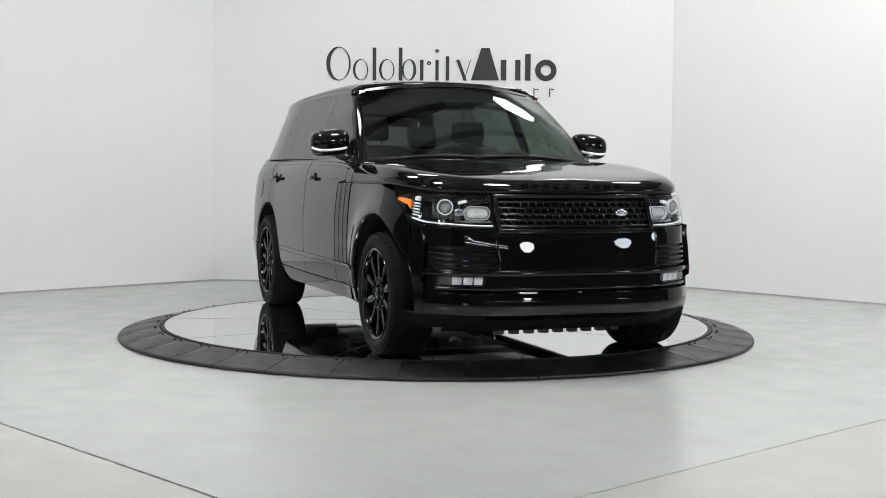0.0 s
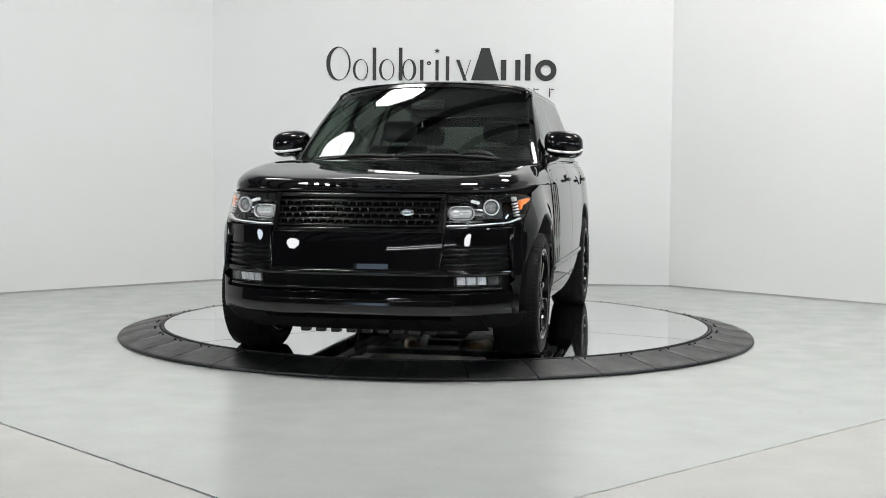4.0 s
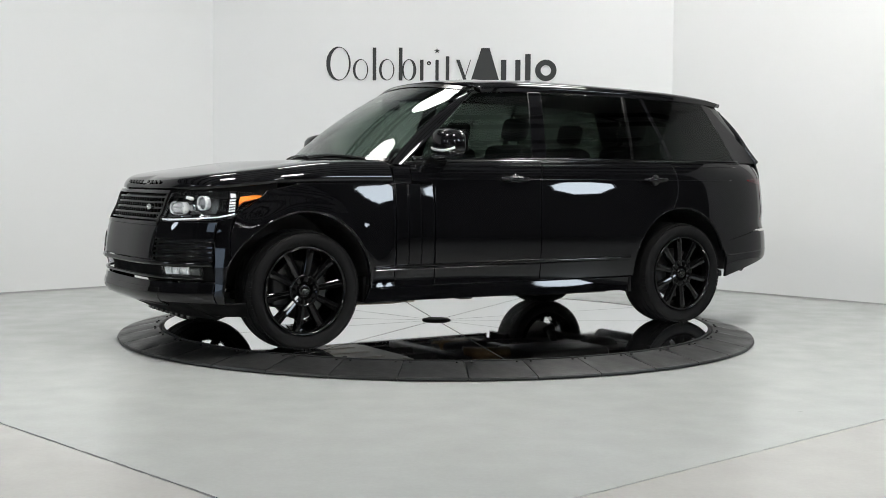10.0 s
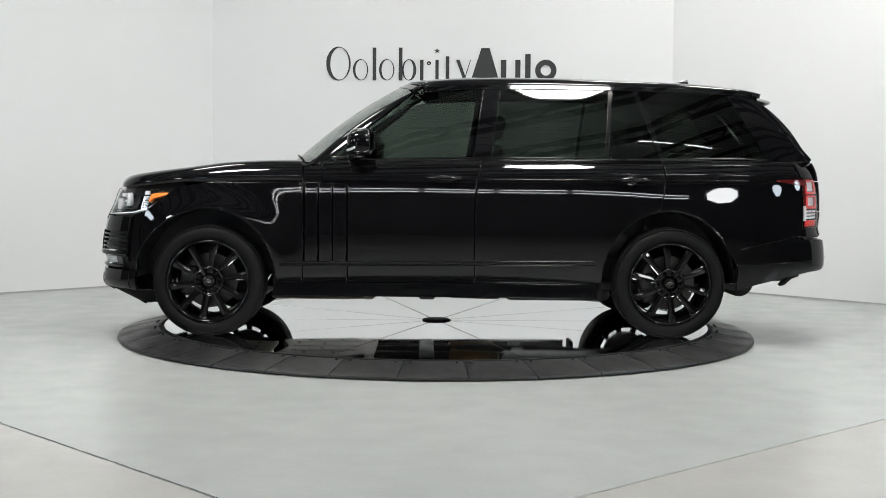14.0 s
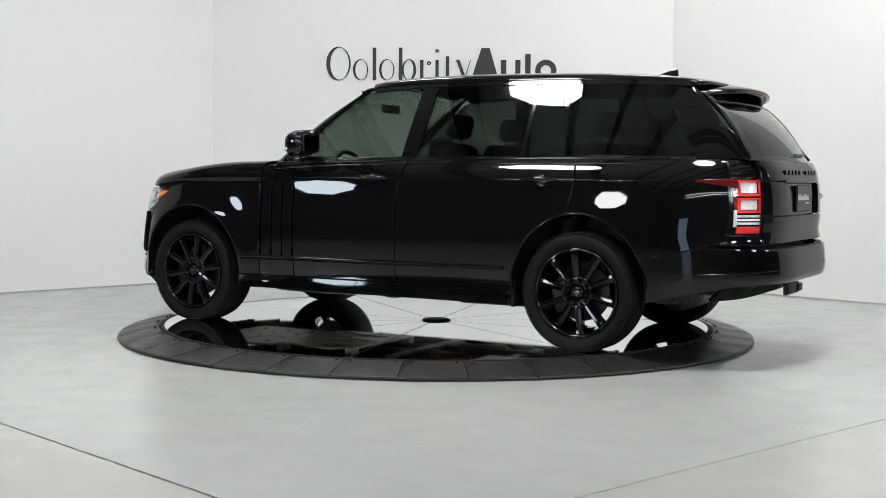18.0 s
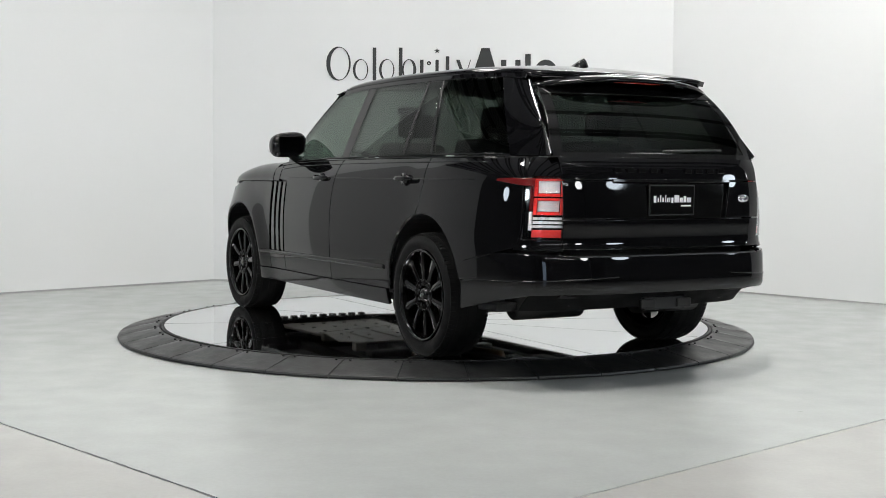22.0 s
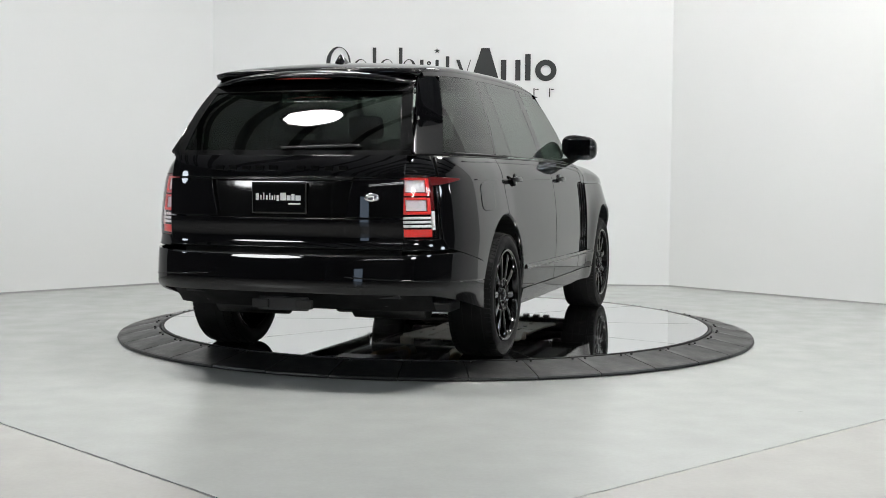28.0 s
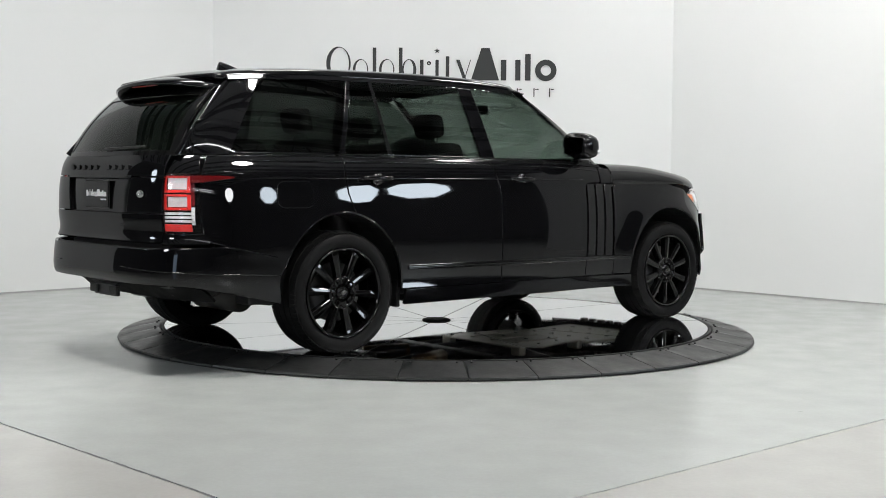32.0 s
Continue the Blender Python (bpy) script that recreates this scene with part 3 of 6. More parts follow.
S_FRONT, S_REAR = X0F + QF[0][-1], X0R - QR[0][-1]


def s_x(x, z=None):
    """The way along the outline at which the side has the given x (at the lamps' height)."""
    if x > X0F:
        return X0F + float(np.interp((x - X0F) / 1.05, QF[1], QF[0]))
    if x < X0R:
        return X0R - float(np.interp((X0R - x) / (1.10 if z is None else X0R - XR_OF(z)), QR[1], QR[0]))
    return x


def s_y(y, front=True):
    q = QF if front else QR
    d = float(np.interp(-y / 0.95, -q[2], q[0]))
    return X0F + d if front else X0R - d


def hull(s, z, off=0.0):
    """The lower body's outer face, left side."""
    w = W_OF(z)
    # the bumper ends stand upright, the doors tuck under
    upright = max(0.0, W_OF(0.60) - w) if z < 0.60 else 0.0
    if s > X0F:
        x = X0F + (XF_OF(z) - X0F) * float(np.interp(s - X0F, QF[0], QF[1]))
        w += upright * min(1.0, max(0.0, (x - 1.85) / 0.2))
        y = w * float(np.interp(s - X0F, QF[0], QF[2]))
    elif s < X0R:
        k = float(np.interp(X0R - s, QR[0], QR[1]))
        x = X0R + (XR_OF(z) - X0R) * k
        w += upright * min(1.0, max(0.0, (-1.80 - x) / 0.2))
        y = (w - 0.042 * k * k) * float(np.interp(X0R - s, QR[0], QR[2]))
    else:
        x, y = s, w
    y -= 0.012 * min(1.2, abs(x + 0.15)) ** 2 - 0.006 * min(1.0, max(0.0, (abs(x) - 1.3) / 0.4))
    if abs(x) > 0.6 and z < 1.06:
        fade = min(1.0, (1.06 - z) / 0.25)
        rad = math.hypot((x - 1.57) / 0.465, (z - 0.37) / 0.50) - 1.0
        y += fade * (0.034 * math.exp(-(rad / 0.30) ** 2) * (x > 0.6) + 0.004 * math.exp(-((x + 1.62) / 0.38) ** 2)) * min(1.0, y / 0.8) ** 4
    if x > 1.9:
        y *= 1.0 + min(1.0, (x - 1.9) / 0.2) * (0.012 - 0.034 * min(1.0, max(0.0, (0.87 - z) / 0.12)))
    if off:
        d = Vector((x - max(-1.5, min(1.2, x)), y * (0.6 if abs(x) > 1.8 else 1.0), 0)).normalized()
        x, y = x + d.x * off, y + d.y * off
    return (x, y, z)


BELT = smooth_tab(((-2.7, 1.205), (-2.1, 1.212), (-1.0, 1.212), (-0.2, 1.206), (0.4, 1.195), (0.9, 1.165), (1.1, 1.15)))
GH_TOP = smooth_tab(((-2.35, 1.66), (-2.2, 1.685), (-1.9, 1.705), (-1.2, 1.722), (-0.5, 1.727), (0.0, 1.712), (0.15, 1.695), (0.3, 1.66)))


def cabin(x, z):
    """The cabin's side face, left side, from the belt up to the roof rail."""
    u = (z - 1.20) / 0.52
    y = 0.893 - 0.160 * u - 0.035 * u * u
    y -= 0.08 * max(0.0, (-1.4 - x) / 0.8) ** 2 + 0.035 * max(0.0, (x - 0.2) / 0.7) ** 2
    return (x, y, z)


def mir(fn):
    return lambda *a: (lambda p: (p[0], -p[1], p[2]))(fn(*a))


def both(name, fn, material, parent, args, hint=(0, 1, 0), label="", **kw):
    """A panel on each flank."""
    made = []
    for sgn in (1, -1):
        f = fn if sgn == 1 else mir(fn)
        made.append(part(name, shell(f, *args, hint=(hint[0], hint[1] * sgn, hint[2]), **kw), material, parent, label))
    return made


def arch(cx, a0, a1, n, rx=0.462, rz=0.50, cz=0.37):
    return [(cx + rx * math.cos(radians(a0 + (a1 - a0) * i / n)), cz + rz * math.sin(radians(a0 + (a1 - a0) * i / n))) for i in range(n + 1)]


ZC = smooth_tab(((1.0, 1.208), (1.2, 1.205), (1.39, 1.195), (1.77, 1.150), (1.99, 1.122), (2.15, 1.096), (2.25, 1.071), (2.33, 1.045)))


def build_bonnet(car):
    """The clamshell bonnet: from its rim on the flanks and nose it rolls up on to a nearly flat top."""
    nu, nv = 46, 16
    s0, s1 = 0.93, S_FRONT
    bm = bmesh.new()
    for side in (1, -1):
        rows = []
        for i in range(nu + 1):
            u = i / nu
            s = s0 + (s1 - s0) * u
            zr = 1.045 if s < 1.75 else 1.045 - 0.045 * min(1, (s - 1.75) / 0.5)
            rx, ry, _ = hull(s, zr)
            sp = Vector((min(rx, 1.9) + max(0, rx - 1.9) * 0.55, 0, 0))
            if rx < 1.12:
                sp.x = rx + 0.10 * (1.12 - rx) / 0.19
            row = []
            for j in range(nv + 1):
                w = (j / nv) ** 1.6
                p = Vector((rx, ry, 0)).lerp(sp, w)
                d = (p - Vector((rx, ry, 0))).length
                e = min(1, d / 0.12)
                g = math.sqrt(max(0, 1 - (1 - e) ** 2))
                top = ZC(p.x) - 0.005 - 0.014 * (abs(p.y) / 0.8) ** 2 + 0.006 * math.exp(-((abs(p.y) - 0.72) / 0.10) ** 2) * min(1, max(0.0, (2.15 - p.x) / 0.6))
                z = zr + (top - zr) * g
                row.append(bm.verts.new((p.x, side * p.y, z)))
            low = bm.verts.new((rx - 0.012 * (s > 1.9), side * (ry - 0.02), zr - 0.004))
            rows.append([low] + row)
        for a, b in zip(rows, rows[1:]):
            for j in range(len(a) - 1):
                q = (a[j], a[j + 1], b[j + 1], b[j])
                try:
                    bm.faces.new(q if side == -1 else q[::-1])
                except ValueError:
                    pass
    bmesh.ops.remove_doubles(bm, verts=bm.verts, dist=0.0008)
    bmesh.ops.recalc_face_normals(bm, faces=bm.faces)
    if sum(f.normal.z * f.calc_area() for f in bm.faces) < 0:
        bmesh.ops.reverse_faces(bm, faces=bm.faces)
    bonnet = part("bonnet", bm, M_PAINT, car)
    # raised nose mark: plain bars
    for k in range(10):
        if k == 5:
            continue
        y = (k - 4.5) * 0.066
        x = hull(s_y(abs(y) + 0.001), 1.0)[0]
        part("bar", box((x - 0.012, y, 1.043), (0.006, 0.034, 0.02), Matrix.Rotation(radians(-28), 4, "Y")), M_GLOSSBLACK, bonnet, smooth=False)
    return bonnet


ROOF_Z = smooth_tab(((-2.36, 1.655), (-2.28, 1.695), (-2.2, 1.722), (-2.0, 1.757), (-1.8, 1.778), (-1.4, 1.80), (-1.08, 1.811), (-0.57, 1.820), (-0.07, 1.809), (0.1, 1.795), (0.235, 1.774)))


def build_roof(car):
    bm = bmesh.new()
    nu, nv = 44, 24
    rows = []
    for i in range(nu + 1):
        u = i / nu
        row = []
        for j in range(nv + 1):
            v = -1 + 2 * j / nv
            x_front = 0.235 - 0.12 * abs(v) ** 2.2
            x_back = -2.30 + 0.05 * abs(v) ** 2.5
            x = x_front + (x_back - x_front) * u
            yr = cabin(x, GH_TOP(x))[1] + 0.004
            zr = GH_TOP(x) + 0.003
            zc = ROOF_Z(x)
            av = abs(v)
            y = v * yr
            z = zr + (zc - zr) * (0.62 * (1 - av**2) + 0.38 * min(1, math.sqrt(max(0, 1 - ((av - 0.82) / 0.18) ** 2)) if av > 0.82 else 1))
            row.append(bm.verts.new((x, y, z)))
        rows.append(row)
    for a, b in zip(rows, rows[1:]):
        for j in range(nv):
            bm.faces.new((a[j], b[j], b[j + 1], a[j + 1]))
    bmesh.ops.recalc_face_normals(bm, faces=bm.faces)
    if sum(f.normal.z for f in bm.faces) < 0:
        bmesh.ops.reverse_faces(bm, faces=bm.faces)
    bmesh.ops.solidify(bm, geom=bm.faces[:], thickness=0.03)
    part("roof", bm, M_PAINT, car)
    # spoiler lip and brake lamp
    bm = bmesh.new()
    rows = []
    for j in range(25):
        v = -1 + j / 12
        y = v * 0.615
        xb = -2.425 + 0.150 * abs(v) ** 3.2
        z0 = ROOF_Z(-2.28) - 0.022 - 0.045 * v * v
        ring = [(xb + 0.145, z0 + 0.026), (xb + 0.075, z0 + 0.012), (xb + 0.012, z0 - 0.004), (xb, z0 - 0.015), (xb + 0.004, z0 - 0.028), (xb + 0.03, z0 - 0.036), (xb + 0.20, z0 - 0.044), (xb + 0.22, z0 - 0.004)]
        rows.append([bm.verts.new((x, y, z)) for x, z in ring])
    for a, b in zip(rows, rows[1:]):
        for k in range(len(a)):
            bm.faces.new((a[k], a[(k + 1) % len(a)], b[(k + 1) % len(a)], b[k]))
    bm.faces.new(rows[0])
    bm.faces.new(rows[-1][::-1])
    bmesh.ops.recalc_face_normals(bm, faces=bm.faces)
    sp = part("spoiler", bm, M_PAINT, car)
    part("brake_lamp", box((-2.396, 0, 1.639), (0.012, 0.36, 0.006)), M_RED, sp, "dark red brake lamp strip", smooth=False)
    # shark-fin aerial
    bm = bmesh.new()
    prof = [(-1.70, 0.0), (-1.76, 0.022), (-1.81, 0.043), (-1.86, 0.058), (-1.868, 0.054), (-1.872, 0.0)]
    cols = []
    for x, h in prof:
        z = ROOF_Z(x) - 0.004
        cols.append((x, z, h))
    vs = []
    for x, z, h in cols:
        wb = 0.034 * max(0.1, min(1, (-1.69 - x) / 0.10))
        vs.append([bm.verts.new((x, -wb, z)), bm.verts.new((x, -wb * 0.35, z + h * 0.8)), bm.verts.new((x, 0, z + h)), bm.verts.new((x, wb * 0.35, z + h * 0.8)), bm.verts.new((x, wb, z))])
    for a, b in zip(vs, vs[1:]):
        for k in range(4):
            bm.faces.new((a[k], a[k + 1], b[k + 1], b[k]))
    bmesh.ops.recalc_face_normals(bm, faces=bm.faces)
    part("aerial", bm, M_PAINT, car, "black fin aerial on the roof")


def build_glazing(car):
    # windscreen
    def screen(u, v):
        base = (1.06 - 0.18 * abs(u) ** 2.2, u * 0.86, 1.195 - 0.03 * u * u)
        head = (0.235 - 0.12 * abs(u) ** 2.2, u * 0.70, 1.772 - 0.060 * u * u)
        b = 0.040 * math.sin(math.pi * v)
        return tuple(base[k] + (head[k] - base[k]) * v + (b * 0.5 if k == 0 else b * 0.8 if k == 2 else 0) for k in range(3))
    def sq(a0, b0, a1, b1):
        return ([(a0, b0), (a1, b0)], [(a0, b1), (a1, b1)], [(a0, b0), (a0, b1)], [(a1, b0), (a1, b1)])
    g = part("windscreen", shell(screen, *sq(-0.965, 0.02, 0.965, 0.985), 28, 18, (1, 0, 0.7), th=0.005, gap=0, roll=0.001), M_SCREEN, car, "lightly tinted windscreen glass")
    g.visible_shadow = False
    part("screen_border", shell(lambda u, v: tuple(np.array(screen(u, v)) + np.array((0.003, 0, 0.003))), *sq(-0.96, 0.012, 0.96, 0.055), 28, 2, (1, 0, 0.7), th=0.004, gap=0, roll=0.001), M_GLOSSBLACK, g)
    part("screen_header", shell(lambda u, v: tuple(np.array(screen(u, v)) + np.array((0.003, 0, 0.003))), *sq(-0.90, 0.93, 0.90, 0.985), 28, 2, (1, 0, 0.7), th=0.004, gap=0, roll=0.001), M_GLOSSBLACK, g)
    # cowl and wipers
    bm = bmesh.new()
    rows = []
    for j in range(21):
        u = -1 + j / 10
        x = 1.06 - 0.18 * abs(u) ** 2.2
        rows.append([bm.verts.new(p) for p in ((x - 0.04, u * 0.86, 1.17 - 0.03 * u * u), (x + 0.01, u * 0.86, 1.195 - 0.03 * u * u), (x + 0.09, u * 0.86, 1.188 - 0.03 * u * u), (x + 0.09, u * 0.86, 1.12))])
    for a, b in zip(rows, rows[1:]):
        for k in range(3):
            bm.faces.new((a[k], a[k + 1], b[k + 1], b[k]))
    bmesh.ops.recalc_face_normals(bm, faces=bm.faces)
    part("cowl", bm, M_SATIN, car, "satin black scuttle panel")
    for y0, y1 in ((0.62, -0.08), (-0.10, -0.70)):
        pts = []
        for k in range(9):
            y = y0 + (y1 - y0) * k / 8
            q = screen(y / 0.86, 0.030 + 0.018 * math.sin(k / 8 * math.pi))
            pts.append((q[0] + 0.012, q[1], q[2] + 0.009))
        part("wiper", tube(pts, 0.008, 6), M_SATIN, car)
    # flank windows, pillars and roof rails in the plane of x and z
    def B(x):
        return BELT(x) + 0.012
    def T(x):
        return GH_TOP(x) - 0.028
    fx = lambda z: 0.80 - (z - 1.18) * 1.26      # rear edge of the front pillar
    front_top = [(fx(z), z) for z in (1.19, 1.35, 1.50, 1.62, 1.655)] + [(0.12, 1.678)] + [(x, T(x)) for x in (0.05, -0.1, -0.28)]
    lab = "dark tinted side window"
    gl = both("front_window", cabin, M_TINT, car, ([(fx(1.19), 1.19)] + [(x, B(x)) for x in (0.6, 0.3, 0.0, -0.225)], front_top, [(fx(1.19), 1.19), (fx(1.195), 1.195)], [(-0.225, B(-0.225)), (-0.26, 1.45), (-0.30, T(-0.3))], ), th=0.005, gap=0, roll=0.001, label=lab, nu=22, nv=12)
    gl += both("rear_window", cabin, M_TINT_REAR, car, ([(-1.125, B(-1.1)), (-0.35, B(-0.35))], [(-1.165, T(-1.165)), (-0.42, T(-0.42))], [(-1.125, B(-1.1)), (-1.165, T(-1.165))], [(-0.35, B(-0.35)), (-0.385, 1.45), (-0.42, T(-0.42))]), th=0.005, gap=0, roll=0.001, label=lab, nu=16, nv=12)
    gl += both("fixed_window", cabin, M_TINT_DARK, car, ([(-1.50, B(-1.5)), (-1.155, B(-1.2))], [(-1.335, T(-1.335)), (-1.195, T(-1.195))], [(-1.50, B(-1.5)), (-1.335, T(-1.335))], [(-1.155, B(-1.2)), (-1.195, T(-1.195))]), th=0.005, gap=0, roll=0.001, label=lab, nu=8, nv=12)
    gl += both("quarter_window", cabin, M_TINT_DARK, car, ([(-2.27, B(-2.27)), (-1.535, B(-1.535))], [(-2.0, T(-2.0)), (-1.37, T(-1.37))], [(-2.27, B(-2.27)), (-2.0, T(-2.0))], [(-1.535, B(-1.535)), (-1.37, T(-1.37))]), th=0.005, gap=0, roll=0.001, label=lab, nu=16, nv=12)
    for o in gl:
        o.visible_shadow = False
    both("pillar", cabin, M_PAINT, car, ([(-0.35, B(-0.35)), (-0.225, B(-0.225))], [(-0.42, T(-0.42)), (-0.30, T(-0.3))], [(-0.35, B(-0.35)), (-0.385, 1.45), (-0.42, T(-0.42))], [(-0.225, B(-0.225)), (-0.26, 1.45), (-0.30, T(-0.3))]), label="gloss black centre pillar cover", nu=5, nv=12, gap=0.002)
    both("window_bar", cabin, M_GLOSSBLACK, car, ([(-1.155, B(-1.15)), (-1.125, B(-1.12))], [(-1.195, T(-1.195)), (-1.165, T(-1.165))], [(-1.155, B(-1.15)), (-1.195, T(-1.195))], [(-1.125, B(-1.12)), (-1.165, T(-1.165))]), nu=3, nv=10, gap=0.001)
    both("pillar", cabin, M_PAINT, car, ([(-1.535, B(-1.53)), (-1.50, B(-1.5))], [(-1.37, T(-1.37)), (-1.335, T(-1.335))], [(-1.535, B(-1.53)), (-1.37, T(-1.37))], [(-1.50, B(-1.5)), (-1.335, T(-1.335))]), nu=3, nv=10, gap=0.002)
    # rear pillar, rolled round the corner from the quarter window to the rear screen
    def rpil(u, v):
        z = 1.212 + (1.668 - 1.212) * v
        a = np.array(cabin(-2.272 + (2.272 - 2.0) * v, z))
        c = np.array((-2.572 + 0.372 * v, 0.735 - 0.125 * v, z - 0.003))
        k = np.array((c[0] - 0.0, cabin(c[0], z)[1] - 0.014, z))
        return tuple((1 - u) ** 2 * a + 2 * u * (1 - u) * k + u * u * c)
    both("rear_pillar", rpil, M_PAINT, car, sq(0, 0, 1, 1), hint=(-0.3, 1, 0), label="gloss black rear pillar", nu=12, nv=12, gap=0, roll=0.001)
    # front pillar
    def apil(u, v):
        z = 1.165 + (1.712 - 0.034 * u - 1.165) * v
        a = np.array(screen(0.955, min(1, max(0, (z - 1.165) / 0.545))))
        b = np.array(cabin(fx(z) if z < 1.655 else fx(1.655) - (z - 1.655) * 0.3, z))
        p = a + (b - a) * u
        n = np.array((0.35, 0.85, 0.2)) * 0.012 * math.sin(math.pi * u)
        return tuple(p + n)
    both("front_pillar", apil, M_PAINT, car, sq(0, 0, 1, 1), hint=(0.4, 1, 0), nu=6, nv=14, gap=0, roll=0.001)
    # roof rail over the windows
    xs = (0.10, 0.0, -0.2, -0.6, -1.2, -1.7, -2.0, -2.19)
    both("roof_rail", cabin, M_PAINT, car, ([(x, T(x) + 0.002) for x in xs[::-1]], [(x, GH_TOP(x) + 0.006) for x in xs[::-1]], [(-2.19, T(-2.19)), (-2.19, GH_TOP(-2.19) + 0.006)], [(0.10, T(0.10)), (0.10, GH_TOP(0.1) + 0.006)]), nu=26, nv=3, gap=0, roll=0.0005)
    # belt finisher
    both("belt_strip", lambda x, z: tuple(np.array(hull(x, min(z, 1.21))) + np.array((0, 0.002, 0))), M_GLOSSBLACK, car, ([(x, BELT(x) - 0.006) for x in (-2.3, -1.6, -0.8, 0.0, 0.5, 0.82)], [(x, BELT(x) + 0.014) for x in (-2.3, -1.6, -0.8, 0.0, 0.5, 0.82)], [(-2.3, BELT(-2.3) - 0.006), (-2.3, BELT(-2.3) + 0.014)], [(0.82, BELT(0.82) - 0.006), (0.82, BELT(0.82) + 0.014)]), nu=30, nv=3, gap=0, roll=0.001, th=0.03)


def build_flanks(car):
    top = lambda x: BELT(x) - 0.008
    on = lambda pts: [(s_x(x, z), z) for x, z in pts]
    af = on(arch(1.56, 180, 24, 24))       # from the rear foot to the front foot
    # front wing
    outer = [(0.928, 0.37), (0.928, 0.7), (0.928, 1.043), (1.3, 1.043)] + on([(1.6, 1.043), (1.84, 1.00), (1.852, 0.963), (1.922, 0.904), (1.987, 0.842)])
    both("front_wing", hull, M_PAINT, car, (af, outer, [af[0], outer[0]], [af[-1], (s_x(1.992), 0.70), outer[-1]]), nu=40, nv=12)
    both("front_wing_top", hull, M_PAINT, car, ([(0.79, 1.047), (0.92, 1.047)], [(0.79, top(0.79)), (0.92, 1.15)], [(0.79, 1.047), (0.79, top(0.79))], [(0.92, 1.047), (0.92, 1.15)]), nu=4, nv=4)
    # doors
    both("front_door", hull, M_PAINT, car, ([(-0.235, 0.37), (0.62, 0.37)], [(-0.29, top(-0.29)), (0.1, top(0.1)), (0.5, top(0.5)), (0.785, top(0.785))], [(-0.235, 0.37), (-0.235, 0.9), (-0.25, 1.05), (-0.29, top(-0.29))], [(0.62, 0.37), (0.62, 0.6), (0.62, 1.047), (0.785, 1.06), (0.785, top(0.785))]), nu=26, nv=20)
    ar = on(arch(-1.56, 0, 80, 16))
    both("rear_door", hull, M_PAINT, car, ([(-1.098, 0.37), (-0.24, 0.37)], [(-1.515, top(-1.5)), (-0.9, top(-0.9)), (-0.295, top(-0.295))], ar + [(-1.525, 0.98), (-1.535, 1.08), (-1.515, top(-1.5))], [(-0.24, 0.37), (-0.24, 0.9), (-0.255, 1.05), (-0.295, top(-0.295))]), nu=26, nv=24)
    aq = on(arch(-1.56, 158, 80, 18))
    both("rear_quarter", hull, M_PAINT, car, ([(s_x(-2.44, 0.9), 0.700), (s_x(-2.02), 0.610)] + aq, [(s_x(-2.47, 0.9), top(-2.2)), (s_x(-2.2), top(-2.2)), (s_x(-1.85), top(-1.85)), (-1.52, top(-1.5))], [(s_x(-2.44, 0.9), 0.700), (s_x(-2.485, 0.9), 0.735), (s_x(-2.495, 0.9), 0.80), (s_x(-2.495, 0.9), 1.08), (s_x(-2.47, 0.9), top(-2.2))], [aq[-1], (-1.525, 0.98), (-1.54, 1.08), (-1.52, top(-1.5))]), nu=32, nv=18)
    # vents on the front door's leading edge
    for k, x in enumerate((0.632, 0.727, 0.822)):
        both("vent_blade", lambda s, z, k=k: tuple(np.array(hull(s, z)) + np.array((0, 0.006 * (1 - ((s - 0.632 - 0.095 * k) / 0.09)) - 0.004, 0))), M_PAINT, car, ([(x, 0.50), (x + 0.09, 0.50)], [(x, 1.043), (x + 0.09, 1.043)], [(x, 0.50), (x, 1.043)], [(x + 0.09, 0.50), (x + 0.09, 1.043)]), nu=4, nv=14)
    both("vent_foot", hull, M_PAINT, car, ([(0.625, 0.37), (0.925, 0.37)], [(0.625, 0.497), (0.925, 0.497)], [(0.625, 0.37), (0.625, 0.497)], [(0.925, 0.37), (0.925, 0.497)]), nu=6, nv=5)
    # sill and door moulding
    both("sill", hull, M_PAINT, car, ([(-1.06, 0.262), (1.142, 0.272)], [(-1.06, 0.366), (1.112, 0.366)], [(-1.06, 0.262), (-1.06, 0.366)], [(1.142, 0.272), (1.112, 0.366)]), nu=30, nv=5)
    both("door_moulding", lambda s, z: tuple(np.array(hull(s, z)) + np.array((0, 0.012 * math.sin(math.pi * min(1, max(0, (z - 0.478) / 0.05))), 0))), M_GLOSSBLACK, car, ([(-1.06, 0.490), (0.0, 0.483), (1.08, 0.478)], [(-1.06, 0.525), (0.0, 0.52), (1.08, 0.51)], [(-1.06, 0.49), (-1.06, 0.525)], [(1.08, 0.478), (1.08, 0.51)]), nu=30, nv=6, gap=0.001, th=0.02)
    # pressed lines along the flank and the leading edges of the vent blades
    for sgn in (1, -1):
        for name, a, b, r, zz in (("swage_line", -2.1, 0.60, 0.0034, lambda x: 1.074), ("shoulder_line", -2.2, 0.80, 0.0042, lambda x: BELT(x) - 0.036), ("belt_bead", -2.28, 0.80, 0.0055, lambda x: BELT(x) + 0.010)):
            pts = []
            for i in range(61):
                x = a + (b - a) * i / 60
                w = hull(s_x(x), min(1.21, zz(x)))
                pts.append((w[0], sgn * (w[1] - 0.0012), zz(x)))
            part(name, tube(pts, r, 10), M_PAINT, car)
